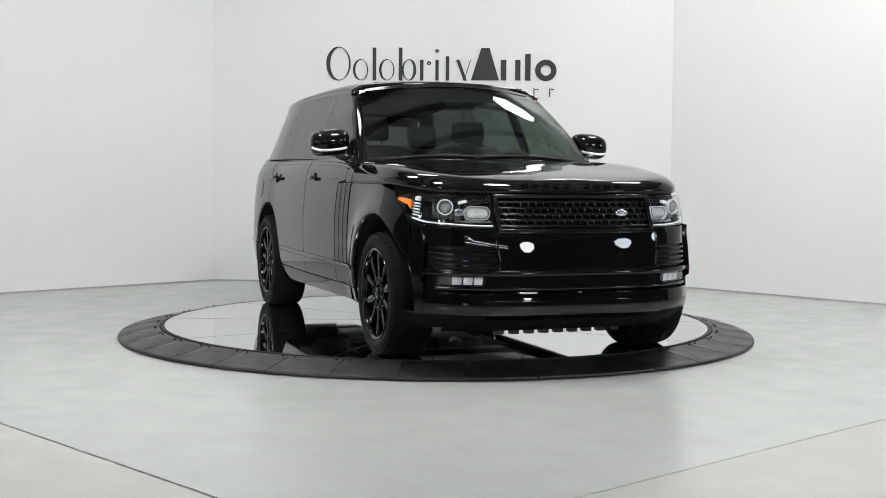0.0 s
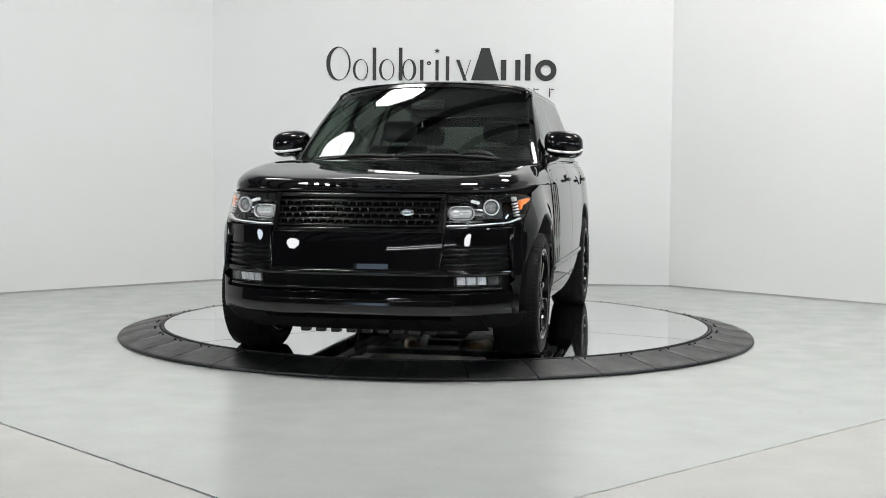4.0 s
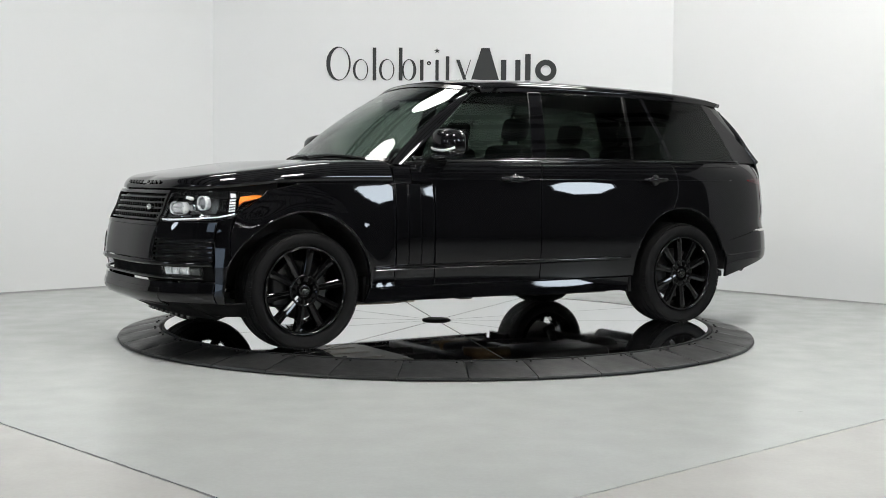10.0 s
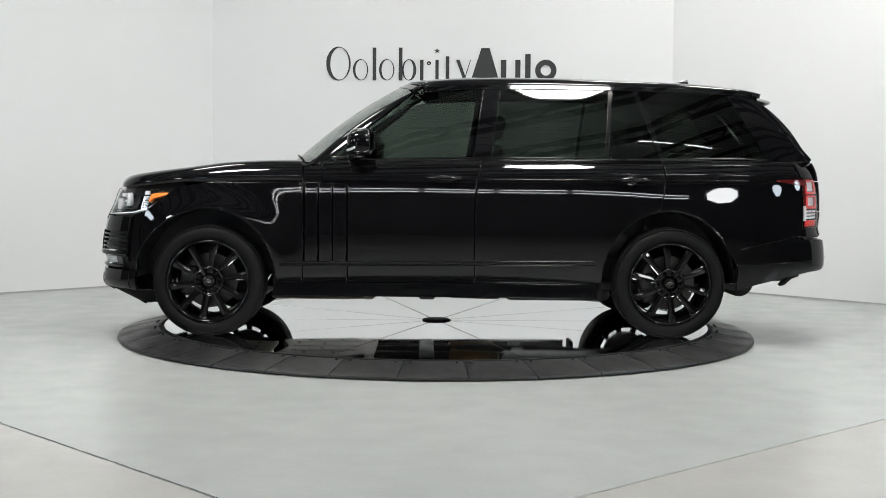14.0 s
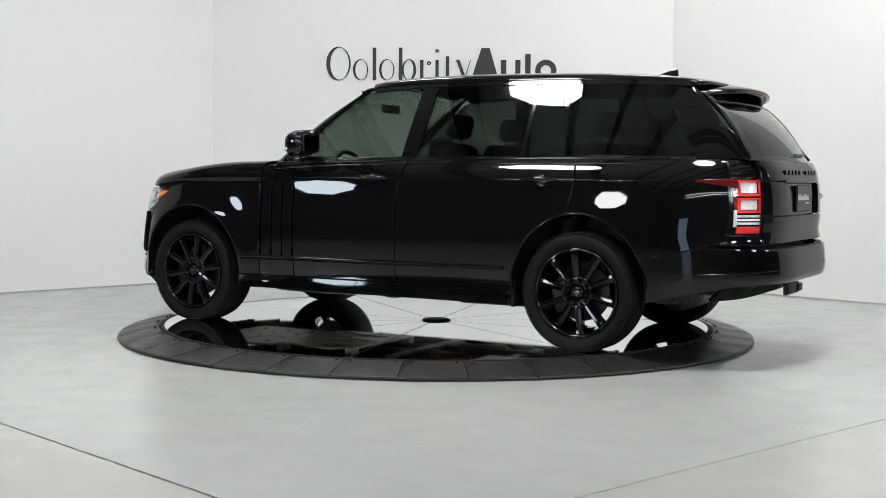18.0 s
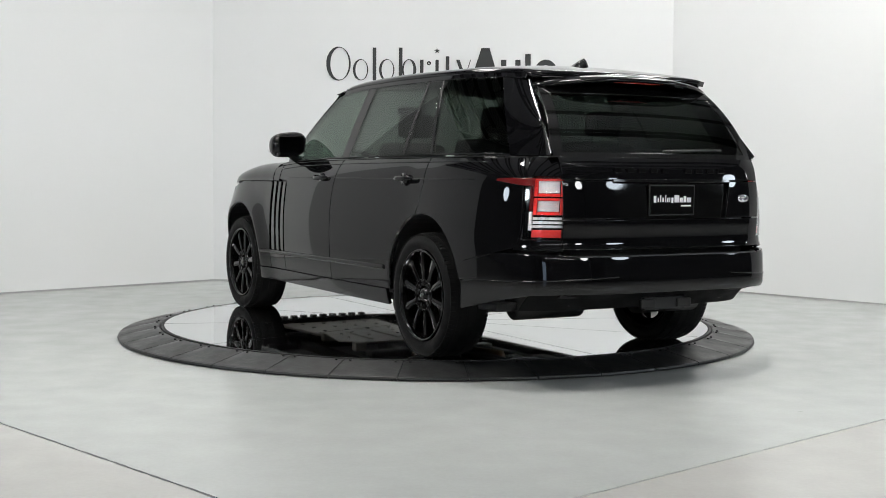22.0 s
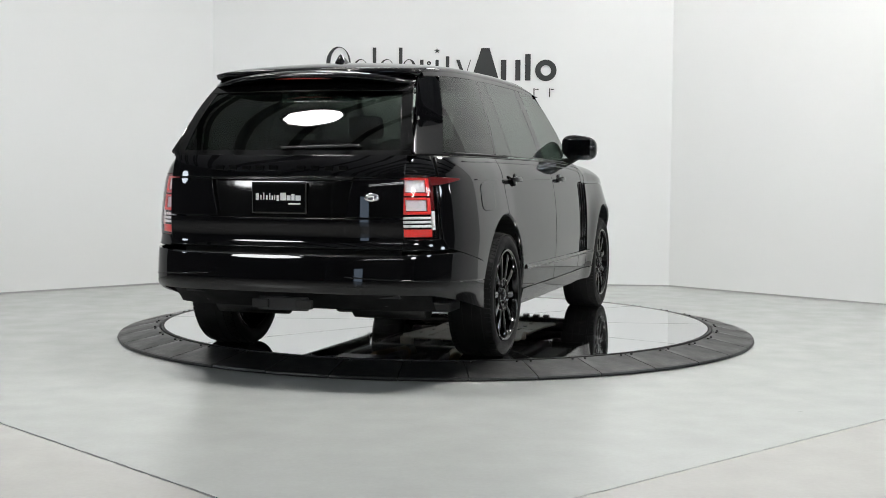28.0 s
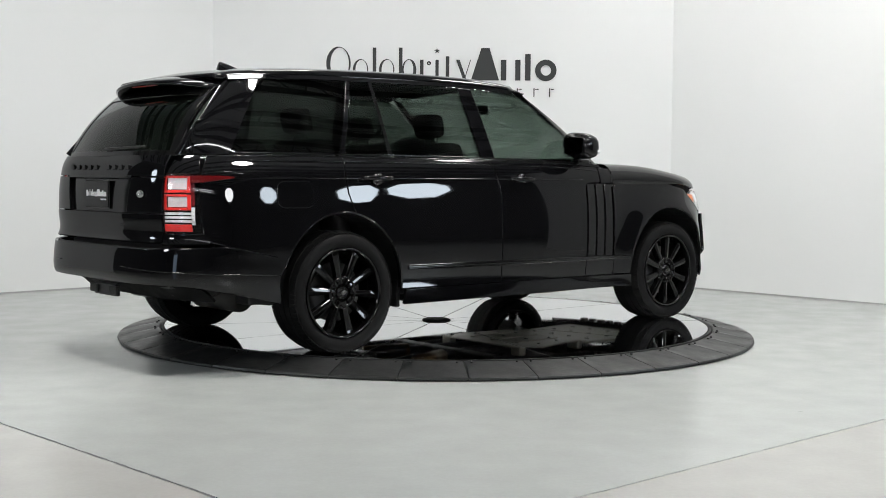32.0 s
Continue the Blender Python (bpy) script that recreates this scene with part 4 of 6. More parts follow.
        for k in range(4):
            x = 0.634 + 0.0965 * k
            part("blade_edge", tube([(x, sgn * (hull(x, z)[1] + 0.001), z) for z in (0.505, 0.6, 0.7, 0.8, 0.9, 0.97, 1.038)], 0.0036, 8), M_PAINT, car)
    # wheel-arch lips and liners
    for cx, a0, a1 in ((1.56, 180, 20), (-1.56, 160, 0)):
        for sgn in (1, -1):
            bm = bmesh.new()
            rows = []
            for i in range(33):
                a = radians(a0 + (a1 - a0) * i / 32)
                ring = []
                for r, dy in ((0.0, -0.001), (-0.006, -0.005), (-0.009, -0.03), (0.002, -0.03)):
                    x, z = cx + (0.462 + r) * math.cos(a), 0.37 + (0.50 + r) * math.sin(a)
                    w = hull(s_x(x, max(0.3, z)), max(0.3, z))
                    ring.append(bm.verts.new((w[0], sgn * (w[1] + dy), z)))
                rows.append(ring)
            for p, q in zip(rows, rows[1:]):
                for k in range(4):
                    bm.faces.new((p[k], p[(k + 1) % 4], q[(k + 1) % 4], q[k]))
            bmesh.ops.recalc_face_normals(bm, faces=bm.faces)
            part("arch_lip", bm, M_GLOSSBLACK, car)
            bm = bmesh.new()
            rows = []
            for i in range(25):
                a = radians(178 - 176 * i / 24)
                x, z = cx + 0.455 * math.cos(a), 0.37 + 0.49 * math.sin(a)
                w = hull(s_x(x, max(0.3, z)), max(0.3, z))
                rows.append([bm.verts.new((w[0], sgn * y, z)) for y in (w[1] - 0.012, 0.55)])
            for p, q in zip(rows, rows[1:]):
                bm.faces.new((p[0], p[1], q[1], q[0]))
            fan = [r[1] for r in rows]
            bm.faces.new(fan)
            part("arch_liner", bm, M_SATIN, car, "black felt wheel-arch liner", smooth=False)
    # splash guards fore and aft of the wheels
    for x, z0, z1 in ((1.118, 0.272, 0.44), (-1.10, 0.25, 0.42)):
        for sgn in (1, -1):
            part("splash_guard", box((x, sgn * 0.79, (z0 + z1) / 2), (0.03, 0.26, z1 - z0), bevel=0.006), M_MATT, car, smooth=False)
    # door handles
    for x in (-0.03, -1.30):
        for sgn in (1, -1):
            w = W_OF(1.075)
            h = new("door_handle")
            h.parent = car
            bm = bmesh.new()
            rows = []
            for i in range(17):
                u = -1 + i / 8
                off = 0.012 + 0.020 * (1 - abs(u) ** 3)
                hh = 0.016 * (1 - 0.35 * abs(u) ** 4)
                ring = []
                for k in range(8):
                    a = 2 * math.pi * k / 8
                    ring.append(bm.verts.new((x + u * 0.115, sgn * (w + off + 0.009 * math.cos(a)), 1.076 + hh * math.sin(a))))
                rows.append(ring)
            for p, q in zip(rows, rows[1:]):
                for k in range(8):
                    bm.faces.new((p[k], p[(k + 1) % 8], q[(k + 1) % 8], q[k]))
            bm.faces.new(rows[0])
            bm.faces.new(rows[-1])
            bmesh.ops.recalc_face_normals(bm, faces=bm.faces)
            part("grip", bm, M_PAINT, h)
            bm = bmesh.new()
            add_cyl(bm, (x, sgn * (w - 0.006), 1.072), (x, sgn * (w + 0.004), 1.072), 0.040, seg=28)
            part("cup", bm, M_GLOSSBLACK, h)
    # fuel flap on the right rear quarter
    def flap(s, z):
        p = hull(s, z)
        return (p[0], -(p[1] + 0.0030), p[2])
    x0, x1, z0, z1, c = -2.030, -1.785, 0.895, 1.058, 0.030
    part("fuel_flap", shell(flap, [(x0, z0 + c), (x0 + c, z0), (x1 - c, z0), (x1, z0 + c)], [(x0, z1 - c), (x0 + c, z1), (x1 - c, z1), (x1, z1 - c)], [(x0, z0 + c), (x0, z1 - c)], [(x1, z0 + c), (x1, z1 - c)], 10, 8, (0, -1, 0), th=0.012, gap=0, roll=0.0034), M_PAINT, car, "rounded fuel filler flap")


def build_nose(car):
    # bumper skin from the front arch to the centre, both sides joined at the middle by butting
    af = arch(1.56, 24, -4, 4)
    both("bumper_corner", hull, M_PAINT, car, ([(s_x(2.03), 0.30), (s_y(0.84), 0.30)], [(s_x(1.995), 0.836), (s_x(2.08), 0.810), (s_y(0.84), 0.803)], [(s_x(2.03), 0.30)] + [(s_x(x), z) for x, z in af[::-1]] + [(s_x(1.997), 0.70), (s_x(1.995), 0.836)], [(s_y(0.84), 0.30), (s_y(0.84), 0.803)]), hint=(0.7, 0.7, 0), nu=10, nv=16)
    def band(name, z0, z1, y0, y1, material, push=0.0, nu=16, nv=4, label="", gap=0.002, th=0.022, bow=0.0):
        if y0 == 0.0:
            g = lambda y, z: (hull(s_y(abs(y)), z)[0] + push + bow * math.sin(math.pi * min(1, max(0, (z - z0) / (z1 - z0)))), math.copysign(hull(s_y(abs(y)), z)[1], y), z)
            return part(name, shell(g, [(-y1, z0), (y1, z0)], [(-y1, z1), (y1, z1)], [(-y1, z0), (-y1, z1)], [(y1, z0), (y1, z1)], 2 * nu, nv, (1, 0, 0), th=th, gap=gap), material, car, label)
        f = lambda s, z: tuple(np.array(hull(s, z)) + np.array((push + bow * math.sin(math.pi * min(1, max(0, (z - z0) / (z1 - z0)))), 0, 0)))
        return both(name, f, material, car, ([(s_y(y1), z0), (s_y(y0), z0)], [(s_y(y1), z1), (s_y(y0), z1)], [(s_y(y1), z0), (s_y(y1), z1)], [(s_y(y0), z0), (s_y(y0), z1)]), hint=(1, 0.2, 0), nu=nu, nv=nv, label=label, gap=gap, th=th)
    band("bumper_face", 0.565, 0.775, 0.0, 0.505, M_PAINT, 0.0, 18, 8, gap=0.0008)
    band("bumper_shoulder", 0.695, 0.803, 0.508, 0.84, M_PAINT, 0.0, 10, 5)
    band("bumper_bar", 0.53, 0.562, 0.0, 0.84, M_PAINT, 0.004, 24, 4, bow=0.008, gap=0.0008)
    band("fog_recess", 0.435, 0.528, 0.0, 0.84, M_MATT, -0.055, 24, 4, gap=0)
    band("bumper_blade", 0.448, 0.468, 0.0, 0.80, M_GLOSSBLACK, -0.004, 24, 3, bow=0.008, gap=0.0008)
    band("bumper_lower", 0.305, 0.433, 0.0, 0.84, M_PAINT, 0.0, 24, 6, bow=0.004, gap=0.0008)
    band("valance", 0.188, 0.302, 0.0, 0.70, M_MATT, -0.02, 20, 5, label="satin black lower valance", gap=0.0008)
    band("valance_corner", 0.215, 0.302, 0.70, 0.90, M_MATT, -0.025, 8, 4, gap=0.0008)
    # toothed guard under the valance
    for k in range(9):
        y = (k - 4) * 0.095
        x = hull(s_y(abs(y) + 0.001), 0.19)[0] - 0.04
        part("guard_tooth", box((x - 0.02, y, 0.180), (0.05, 0.055, 0.03), bevel=0.005), M_SATIN, car, smooth=False)
    part("towing_cover", shell(lambda y, z: (hull(s_y(abs(y)), z)[0] + 0.006, y, z), [(-0.55, 0.272), (0.55, 0.272)], [(-0.57, 0.395), (0.57, 0.395)], [(-0.55, 0.272), (-0.57, 0.395)], [(0.55, 0.272), (0.57, 0.395)], 24, 5, (1, 0, 0), th=0.015), M_GLOSSBLACK, car, "black towing cover")
    for sgn in (1, -1):
        # side air vent with four bars
        v = new("air_vent")
        v.parent = car
        f = (lambda s, z, sgn=sgn: (lambda p: (p[0] - 0.035, sgn * (p[1] - 0.01), p[2]))(hull(s, z)))
        part("backing", shell(f, [(s_y(0.84), 0.565), (s_y(0.506), 0.565)], [(s_y(0.84), 0.695), (s_y(0.506), 0.695)], [(s_y(0.84), 0.565), (s_y(0.84), 0.695)], [(s_y(0.506), 0.565), (s_y(0.506), 0.695)], 10, 4, (1, 0.2 * sgn, 0), th=0.01, gap=0), M_SATIN, v)
        for k in range(4):
            z = 0.582 + k * 0.029
            f = (lambda s, zz, sgn=sgn: (lambda p: (p[0] + 0.001, sgn * p[1], p[2]))(hull(s, zz)))
            part("bar", shell(f, [(s_y(0.835), z), (s_y(0.512), z)], [(s_y(0.835), z + 0.014), (s_y(0.512), z + 0.014)], [(s_y(0.835), z), (s_y(0.835), z + 0.014)], [(s_y(0.512), z), (s_y(0.512), z + 0.014)], 10, 2, (1, 0.2 * sgn, 0), th=0.03, gap=0, roll=0.003), M_PAINT, v)
        part("vent_edge", tube([(lambda p: (p[0] + 0.002, sgn * p[1], p[2]))(hull(s_y(y), z)) for y, z in ((0.528, 0.697), (0.510, 0.690), (0.506, 0.66), (0.498, 0.60), (0.496, 0.572), (0.512, 0.564))], 0.0045, 8), M_PAINT, v)
        # fog lamp strip
        fog = new("fog_lamp")
        fog.parent = car
        f = (lambda s, zz, d, sgn=sgn: (lambda p: (p[0] + d, sgn * p[1], p[2]))(hull(s, zz)))
        for k in range(4):
            ya, yb = 0.58 + k * 0.052, 0.58 + k * 0.052 + 0.046
            g = lambda s, zz, f=f: f(s, zz, -0.028)
            part("lamp_cell", shell(g, [(s_y(yb), 0.477), (s_y(ya), 0.477)], [(s_y(yb), 0.521), (s_y(ya), 0.521)], [(s_y(yb), 0.477), (s_y(yb), 0.521)], [(s_y(ya), 0.477), (s_y(ya), 0.521)], 4, 4, (1, 0.2 * sgn, 0), th=0.02, gap=0.001, roll=0.006), M_FACET if k < 3 else M_SATIN, fog, "silver reflector cell" if k < 3 else "")
        g = lambda s, zz, f=f: f(s, zz, -0.012)
        ln = part("lens", shell(g, [(s_y(0.80), 0.473), (s_y(0.57), 0.473)], [(s_y(0.80), 0.525), (s_y(0.57), 0.525)], [(s_y(0.80), 0.473), (s_y(0.80), 0.525)], [(s_y(0.57), 0.473), (s_y(0.57), 0.525)], 8, 4, (1, 0.2 * sgn, 0), th=0.004, gap=0, roll=0.002), M_LENS, fog)
        ln.visible_shadow = False
    # grille
    gr = new("grille")
    gr.parent = car
    G = lambda y, z, d=0.0: (hull(s_y(abs(y) + 1e-4), z)[0] + d, y, z)
    def gsq(y0, z0, y1, z1):
        return ([(y0, z0), (y1, z0)], [(y0, z1), (y1, z1)], [(y0, z0), (y0, z1)], [(y1, z0), (y1, z1)])
    part("backing", shell(lambda y, z: G(y, z, -0.06), *gsq(-0.50, 0.79, 0.50, 0.985), 20, 4, (1, 0, 0), th=0.01, gap=0), M_SATIN, gr)
    for z0, z1, y in ((0.775, 0.797, 0.495), (0.972, 0.992, 0.50)):
        part("frame_bar", shell(lambda a, b: G(a, b, 0.006), *gsq(-y, z0, y, z1), 30, 3, (1, 0, 0), th=0.05, gap=0), M_GLOSSBLACK, gr)
    for sgn in (1, -1):
        part("frame_end", shell(lambda a, b, sgn=sgn: G(a, b, 0.006), *gsq(min(sgn * 0.475, sgn * 0.50), 0.797, max(sgn * 0.475, sgn * 0.50), 0.972), 3, 10, (1, 0, 0), th=0.05, gap=0), M_GLOSSBLACK, gr)
    for k in range(5):
        z = 0.806 + k * 0.034
        part("slat", shell(lambda a, b: G(a, b, -0.004), *gsq(-0.475, z, 0.475, z + 0.012), 40, 2, (1, 0, 0), th=0.03, gap=0, roll=0.003), M_GLOSSBLACK, gr)
    bm = bmesh.new()
    for k in range(4):
        z = 0.829 + k * 0.034
        for i in range(20):
            y = (i - 9.5 + 0.5 * (k % 2) - 0.25) * 0.047
            x = G(y, z)[0] - 0.026
            add_box(bm, (x, y, z), (0.034, 0.012, 0.024), bevel=0.003)
    tagged(part("mesh_stud", bm, M_GLOSSBLACK, gr), kind="stuff")
    bad = lathe([(0.001, 0.0), (0.001, 0.006), (0.016, 0.006), (0.021, 0.002), (0.021, 0.0)], 28, "Z")
    bmesh.ops.scale(bad, vec=(1.9, 1.0, 1), verts=bad.verts)
    bmesh.ops.transform(bad, matrix=Matrix.Translation((G(0.292, 0.884)[0] + 0.002, 0.292, 0.884)) @ Matrix.Rotation(radians(90), 4, "Y") @ Matrix.Rotation(radians(90), 4, "Z"), verts=bad.verts)
    part("badge", bad, M_CHROME, gr, "plain oval silver badge")
    # dark panel behind the gap between bonnet and lamps
    band("slam_panel", 0.955, 1.036, 0.0, 0.52, M_MATT, -0.05, 14, 3, gap=0)
    slam = lambda s, z: (lambda p: (p[0] - 0.035, p[1] - 0.022, p[2]))(hull(s, z))
    both("slam_panel", slam, M_MATT, car, ([(s_x(1.80), 0.945), (s_y(0.51), 0.945)], [(s_x(1.80), 1.036), (s_y(0.51), 1.036)], [(s_x(1.80), 0.945), (s_x(1.80), 1.036)], [(s_y(0.51), 0.945), (s_y(0.51), 1.036)]), hint=(0.7, 0.7, 0), nu=18, nv=3, gap=0, th=0.01)
    # headlamps
    for sgn in (1, -1):
        hl = new("headlamp")
        hl.parent = car
        def H(s, z, d=0.0, sgn=sgn):
            p = hull(s, z)
            n = Vector((1.0, 0.9 * (p[1] / 0.95) ** 2, 0)).normalized()
            return (p[0] + n.x * d, sgn * (p[1] + n.y * d), p[2])
        lo = [(s_x(1.86), 0.958), (s_x(1.93), 0.905), (s_x(2.00), 0.838), (s_x(2.08), 0.814), (s_y(0.6), 0.806), (s_y(0.505), 0.806)]
        hi = [(s_x(1.86), 0.972), (s_x(1.93), 0.985), (s_x(2.05), 0.992), (s_y(0.7), 0.99), (s_y(0.505), 0.985)]
        le, ri = [lo[0], hi[0]], [lo[-1], hi[-1]]
        ht = (1, 0.5 * sgn, 0)
        part("housing", shell(lambda s, z, H=H: H(s, z, -0.075), lo, hi, le, ri, 24, 8, ht, th=0.01, gap=0), M_GLOSSBLACK, hl, "dark lamp housing")
        ln = part("lens", shell(lambda s, z, H=H: H(s, z, 0.0), lo, hi, le, ri, 26, 8, ht, th=0.004, gap=0, roll=0.002), M_LENS, hl, "clear lamp lens")
        ln.visible_shadow = False
        def slip(name, b0, b1, t0, t1, d, material, label="", th=0.02):
            return part(name, shell(lambda s, z, H=H: H(s, z, d), [b0, b1], [t0, t1], [b0, t0], [b1, t1], 6, 4, ht, th=th, gap=0, roll=0.002), material, hl, label)
        part("indicator", shell(lambda s, z, H=H: H(s, z, -0.010), [(s_x(1.868), 0.956), (s_x(1.93), 0.936), (s_x(1.968), 0.928), (s_x(1.994), 0.902)], [(s_x(1.868), 0.967), (s_x(1.935), 0.965), (s_x(1.990), 0.956)], [(s_x(1.868), 0.956), (s_x(1.868), 0.967)], [(s_x(1.994), 0.902), (s_x(1.996), 0.93), (s_x(1.990), 0.956)], 14, 6, ht, th=0.03, gap=0, roll=0.002), M_ORANGE, hl, "amber side reflector")
        # dark bezel in three lobes round the lamps
        for (ya, yb, za, zb) in ((0.515, 0.655, 0.832, 0.925), (0.668, 0.80, 0.850, 0.972), (0.57, 0.66, 0.935, 0.975)):
            part("bezel", shell(lambda s, z, H=H: H(s, z, -0.058), [(s_y(yb), za), (s_y(ya), za - 0.006)], [(s_y(yb), zb), (s_y(ya), zb - 0.004)], [(s_y(yb), za), (s_y(yb), zb)], [(s_y(ya), za - 0.006), (s_y(ya), zb - 0.004)], 8, 6, ht, th=0.012, gap=0, roll=0.008), M_BEZEL, hl, "dark chrome lamp bezel")
        # finned bright side piece
        for k in range(5):
            z = 0.868 + k * 0.0165
            x = 2.010 + k * 0.002
            slip("fin", (s_x(x), z), (s_x(x + 0.034), z - 0.004), (s_x(x + 0.003), z + 0.009), (s_x(x + 0.037), z + 0.005), -0.016 - 0.001 * k, M_FACET, "bright reflector fin")
        slip("upper_block", (s_x(2.02), 0.953), (s_x(2.05), 0.950), (s_x(2.028), 0.976), (s_x(2.06), 0.976), -0.022, M_FACET, "bright reflector block")
        part("light_guide", shell(lambda s, z, H=H: H(s, z, -0.010), [(s_x(2.005), 0.848), (s_x(2.085), 0.826), (s_y(0.6), 0.811), (s_y(0.512), 0.811)], [(s_x(2.008), 0.858), (s_x(2.09), 0.834), (s_y(0.6), 0.818), (s_y(0.512), 0.818)], [(s_x(2.005), 0.848), (s_x(2.008), 0.858)], [(s_y(0.512), 0.811), (s_y(0.512), 0.818)], 20, 3, ht, th=0.02, gap=0, roll=0.002), M_DRL, hl, "white daytime light strip")
        slip("shelf", (s_y(0.70), 0.832), (s_y(0.52), 0.828), (s_y(0.70), 0.842), (s_y(0.52), 0.838), -0.03, M_CHROME)
        # round projector and, inboard of it, the lamp with round ends
        for (px, py, pz, r, half) in ((2.148, 0.742, 0.915, 0.046, 0.0), (2.245, 0.585, 0.882, 0.040, 0.036)):
            m = Matrix.Translation((px, sgn * py, pz)) @ Matrix.Rotation(radians(sgn * 18), 4, "Z") @ Matrix.Rotation(radians(90), 4, "Y") @ Matrix.Rotation(radians(90), 4, "Z")
            k = 0.84 if half == 0.0 else 0.87
            bm = lathe([(r * k, -0.03), (r * k, 0.004), (r * (k + 1) / 2, 0.010), (r, 0.006), (r, -0.03)], 36, "Z")
            for w in bm.verts:
                w.co.x += math.copysign(half, w.co.x)
            bmesh.ops.transform(bm, matrix=m, verts=bm.verts)
            part("lamp_ring", bm, M_RING, hl, "bright lamp ring")
            bm = lathe([(0.0005, 0.010), (r * 0.4, 0.006), (r * 0.72, -0.006), (r * 0.8, -0.02), (0.0005, -0.02)], 32, "Z")
            for w in bm.verts:
                w.co.x += math.copysign(half, w.co.x)
            bmesh.ops.transform(bm, matrix=m, verts=bm.verts)
            part("projector", bm, M_BEAM_LENS if half == 0.0 else M_OVAL, hl)
        m = Matrix.Translation((2.195, sgn * 0.655, 0.945)) @ Matrix.Rotation(radians(sgn * 18), 4, "Z") @ Matrix.Rotation(radians(-14 * sgn), 4, "X")
        part("reflector_block", box((0, 0, 0), (0.03, 0.05, 0.018), m, bevel=0.005), M_FACET, hl)
        m = Matrix.Translation((2.175, sgn * 0.668, 0.885)) @ Matrix.Rotation(radians(sgn * 18), 4, "Z")
        part("reflector_block", box((0, 0, 0), (0.03, 0.05, 0.045), m, bevel=0.006), M_CHROME, hl)


def build_tail(car):
    def sqs(s0, z0, s1, z1):
        return ([(s0, z0), (s1, z0)], [(s0, z1), (s1, z1)], [(s0, z0), (s0, z1)], [(s1, z0), (s1, z1)])
    # bumper
    def wrap(q, z):
        p = hull(S_REAR + abs(q), z)
        return (p[0], math.copysign(p[1], q), z)
    def qx(x, z):
        return s_x(x, z) - S_REAR
    low = [(qx(-2.024, 0.33), 0.33), (qx(-2.3, 0.395), 0.395), (qx(-2.55, 0.445), 0.445), (s_y(0.7, False) - S_REAR, 0.455)]
    high = [(qx(-1.972, 0.595), 0.595), (qx(-2.36, 0.677), 0.677), (s_y(0.72, False) - S_REAR, 0.672), (s_y(0.68, False) - S_REAR, 0.662)]
    neg = lambda pts: [(-q, z) for q, z in pts]
    part("bumper", shell(wrap, neg(low) + low[::-1], neg(high) + high[::-1], [neg(low)[0], neg(high)[0]], [low[0], high[0]], 70, 10, (-1, 0, 0)), M_PAINT, car)
    def band(name, z0, z1, y0, y1, material, push=0.0, nu=16, nv=4, label="", gap=0.0008, bow=0.0, th=0.022):
        if y0 == 0.0:
            g = lambda y, z: (hull(s_y(abs(y), False), z)[0] - push - bow * math.sin(math.pi * min(1, max(0, (z - z0) / (z1 - z0)))), math.copysign(hull(s_y(abs(y), False), z)[1], y), z)
            return part(name, shell(g, [(-y1, z0), (y1, z0)], [(-y1, z1), (y1, z1)], [(-y1, z0), (-y1, z1)], [(y1, z0), (y1, z1)], 2 * nu, nv, (-1, 0, 0), th=th, gap=gap), material, car, label)
        f = lambda s, z: tuple(np.array(hull(s, z)) + np.array((-push - bow * math.sin(math.pi * min(1, max(0, (z - z0) / (z1 - z0)))), 0, 0)))
        return both(name, f, material, car, ([(s_y(y0, False), z0), (s_y(y1, False), z0)], [(s_y(y0, False), z1), (s_y(y1, False), z1)], [(s_y(y0, False), z0), (s_y(y0, False), z1)], [(s_y(y1, False), z0), (s_y(y1, False), z1)]), hint=(-1, 0.2, 0), nu=nu, nv=nv, label=label, gap=gap, th=th)
    for sgn in (1, -1):
        pts = []
        for i in range(25):
            u = i / 24
            z = 0.500 + 0.052 * u
            q = qx(-2.03, z) + (s_y(0.42, False) - S_REAR - qx(-2.03, z)) * u
            w = wrap(q, z)
            pts.append((w[0] + 0.001 * (u > 0.6), sgn * (w[1] - 0.001), z))
        part("bumper_crease", tube(pts, 0.0042, 8), M_PAINT, car)
    band("bumper_step", 0.64, 0.668, 0.0, 0.70, M_SATIN, -0.03, 22, 3)
    band("bumper_under", 0.345, 0.46, 0.0, 0.80, M_MATT, -0.11, 20, 5, label="matt black rear valance")
    part("tow_cover", box((-2.66, 0, 0.385), (0.03, 0.30, 0.075), bevel=0.008), M_SATIN, car, smooth=False)
    for y in (-0.13, 0.13):
        part("tow_eye", box((-2.675, y, 0.385), (0.03, 0.10, 0.05), bevel=0.006), M_UNDER, car, smooth=False)
    # tailgate
    tg = new("tailgate")
    tg.parent = car
    R = lambda y, z, d=0.0: (hull(s_y(abs(y) + 1e-4, False), z)[0] - d, y, z)
    def gsq(y0, z0, y1, z1):
        return ([(y0, z0), (y1, z0)], [(y0, z1), (y1, z1)], [(y0, z0), (y0, z1)], [(y1, z0), (y1, z1)])
    ht = (-1, 0, 0)
    part("lower_gate", shell(lambda y, z: R(y, z), *gsq(-0.70, 0.70, 0.70, 0.862), 40, 8, ht), M_PAINT, tg)
    part("upper_gate", shell(lambda y, z: R(y, z), *gsq(-0.70, 1.078, 0.70, 1.205), 40, 6, ht), M_PAINT, tg)
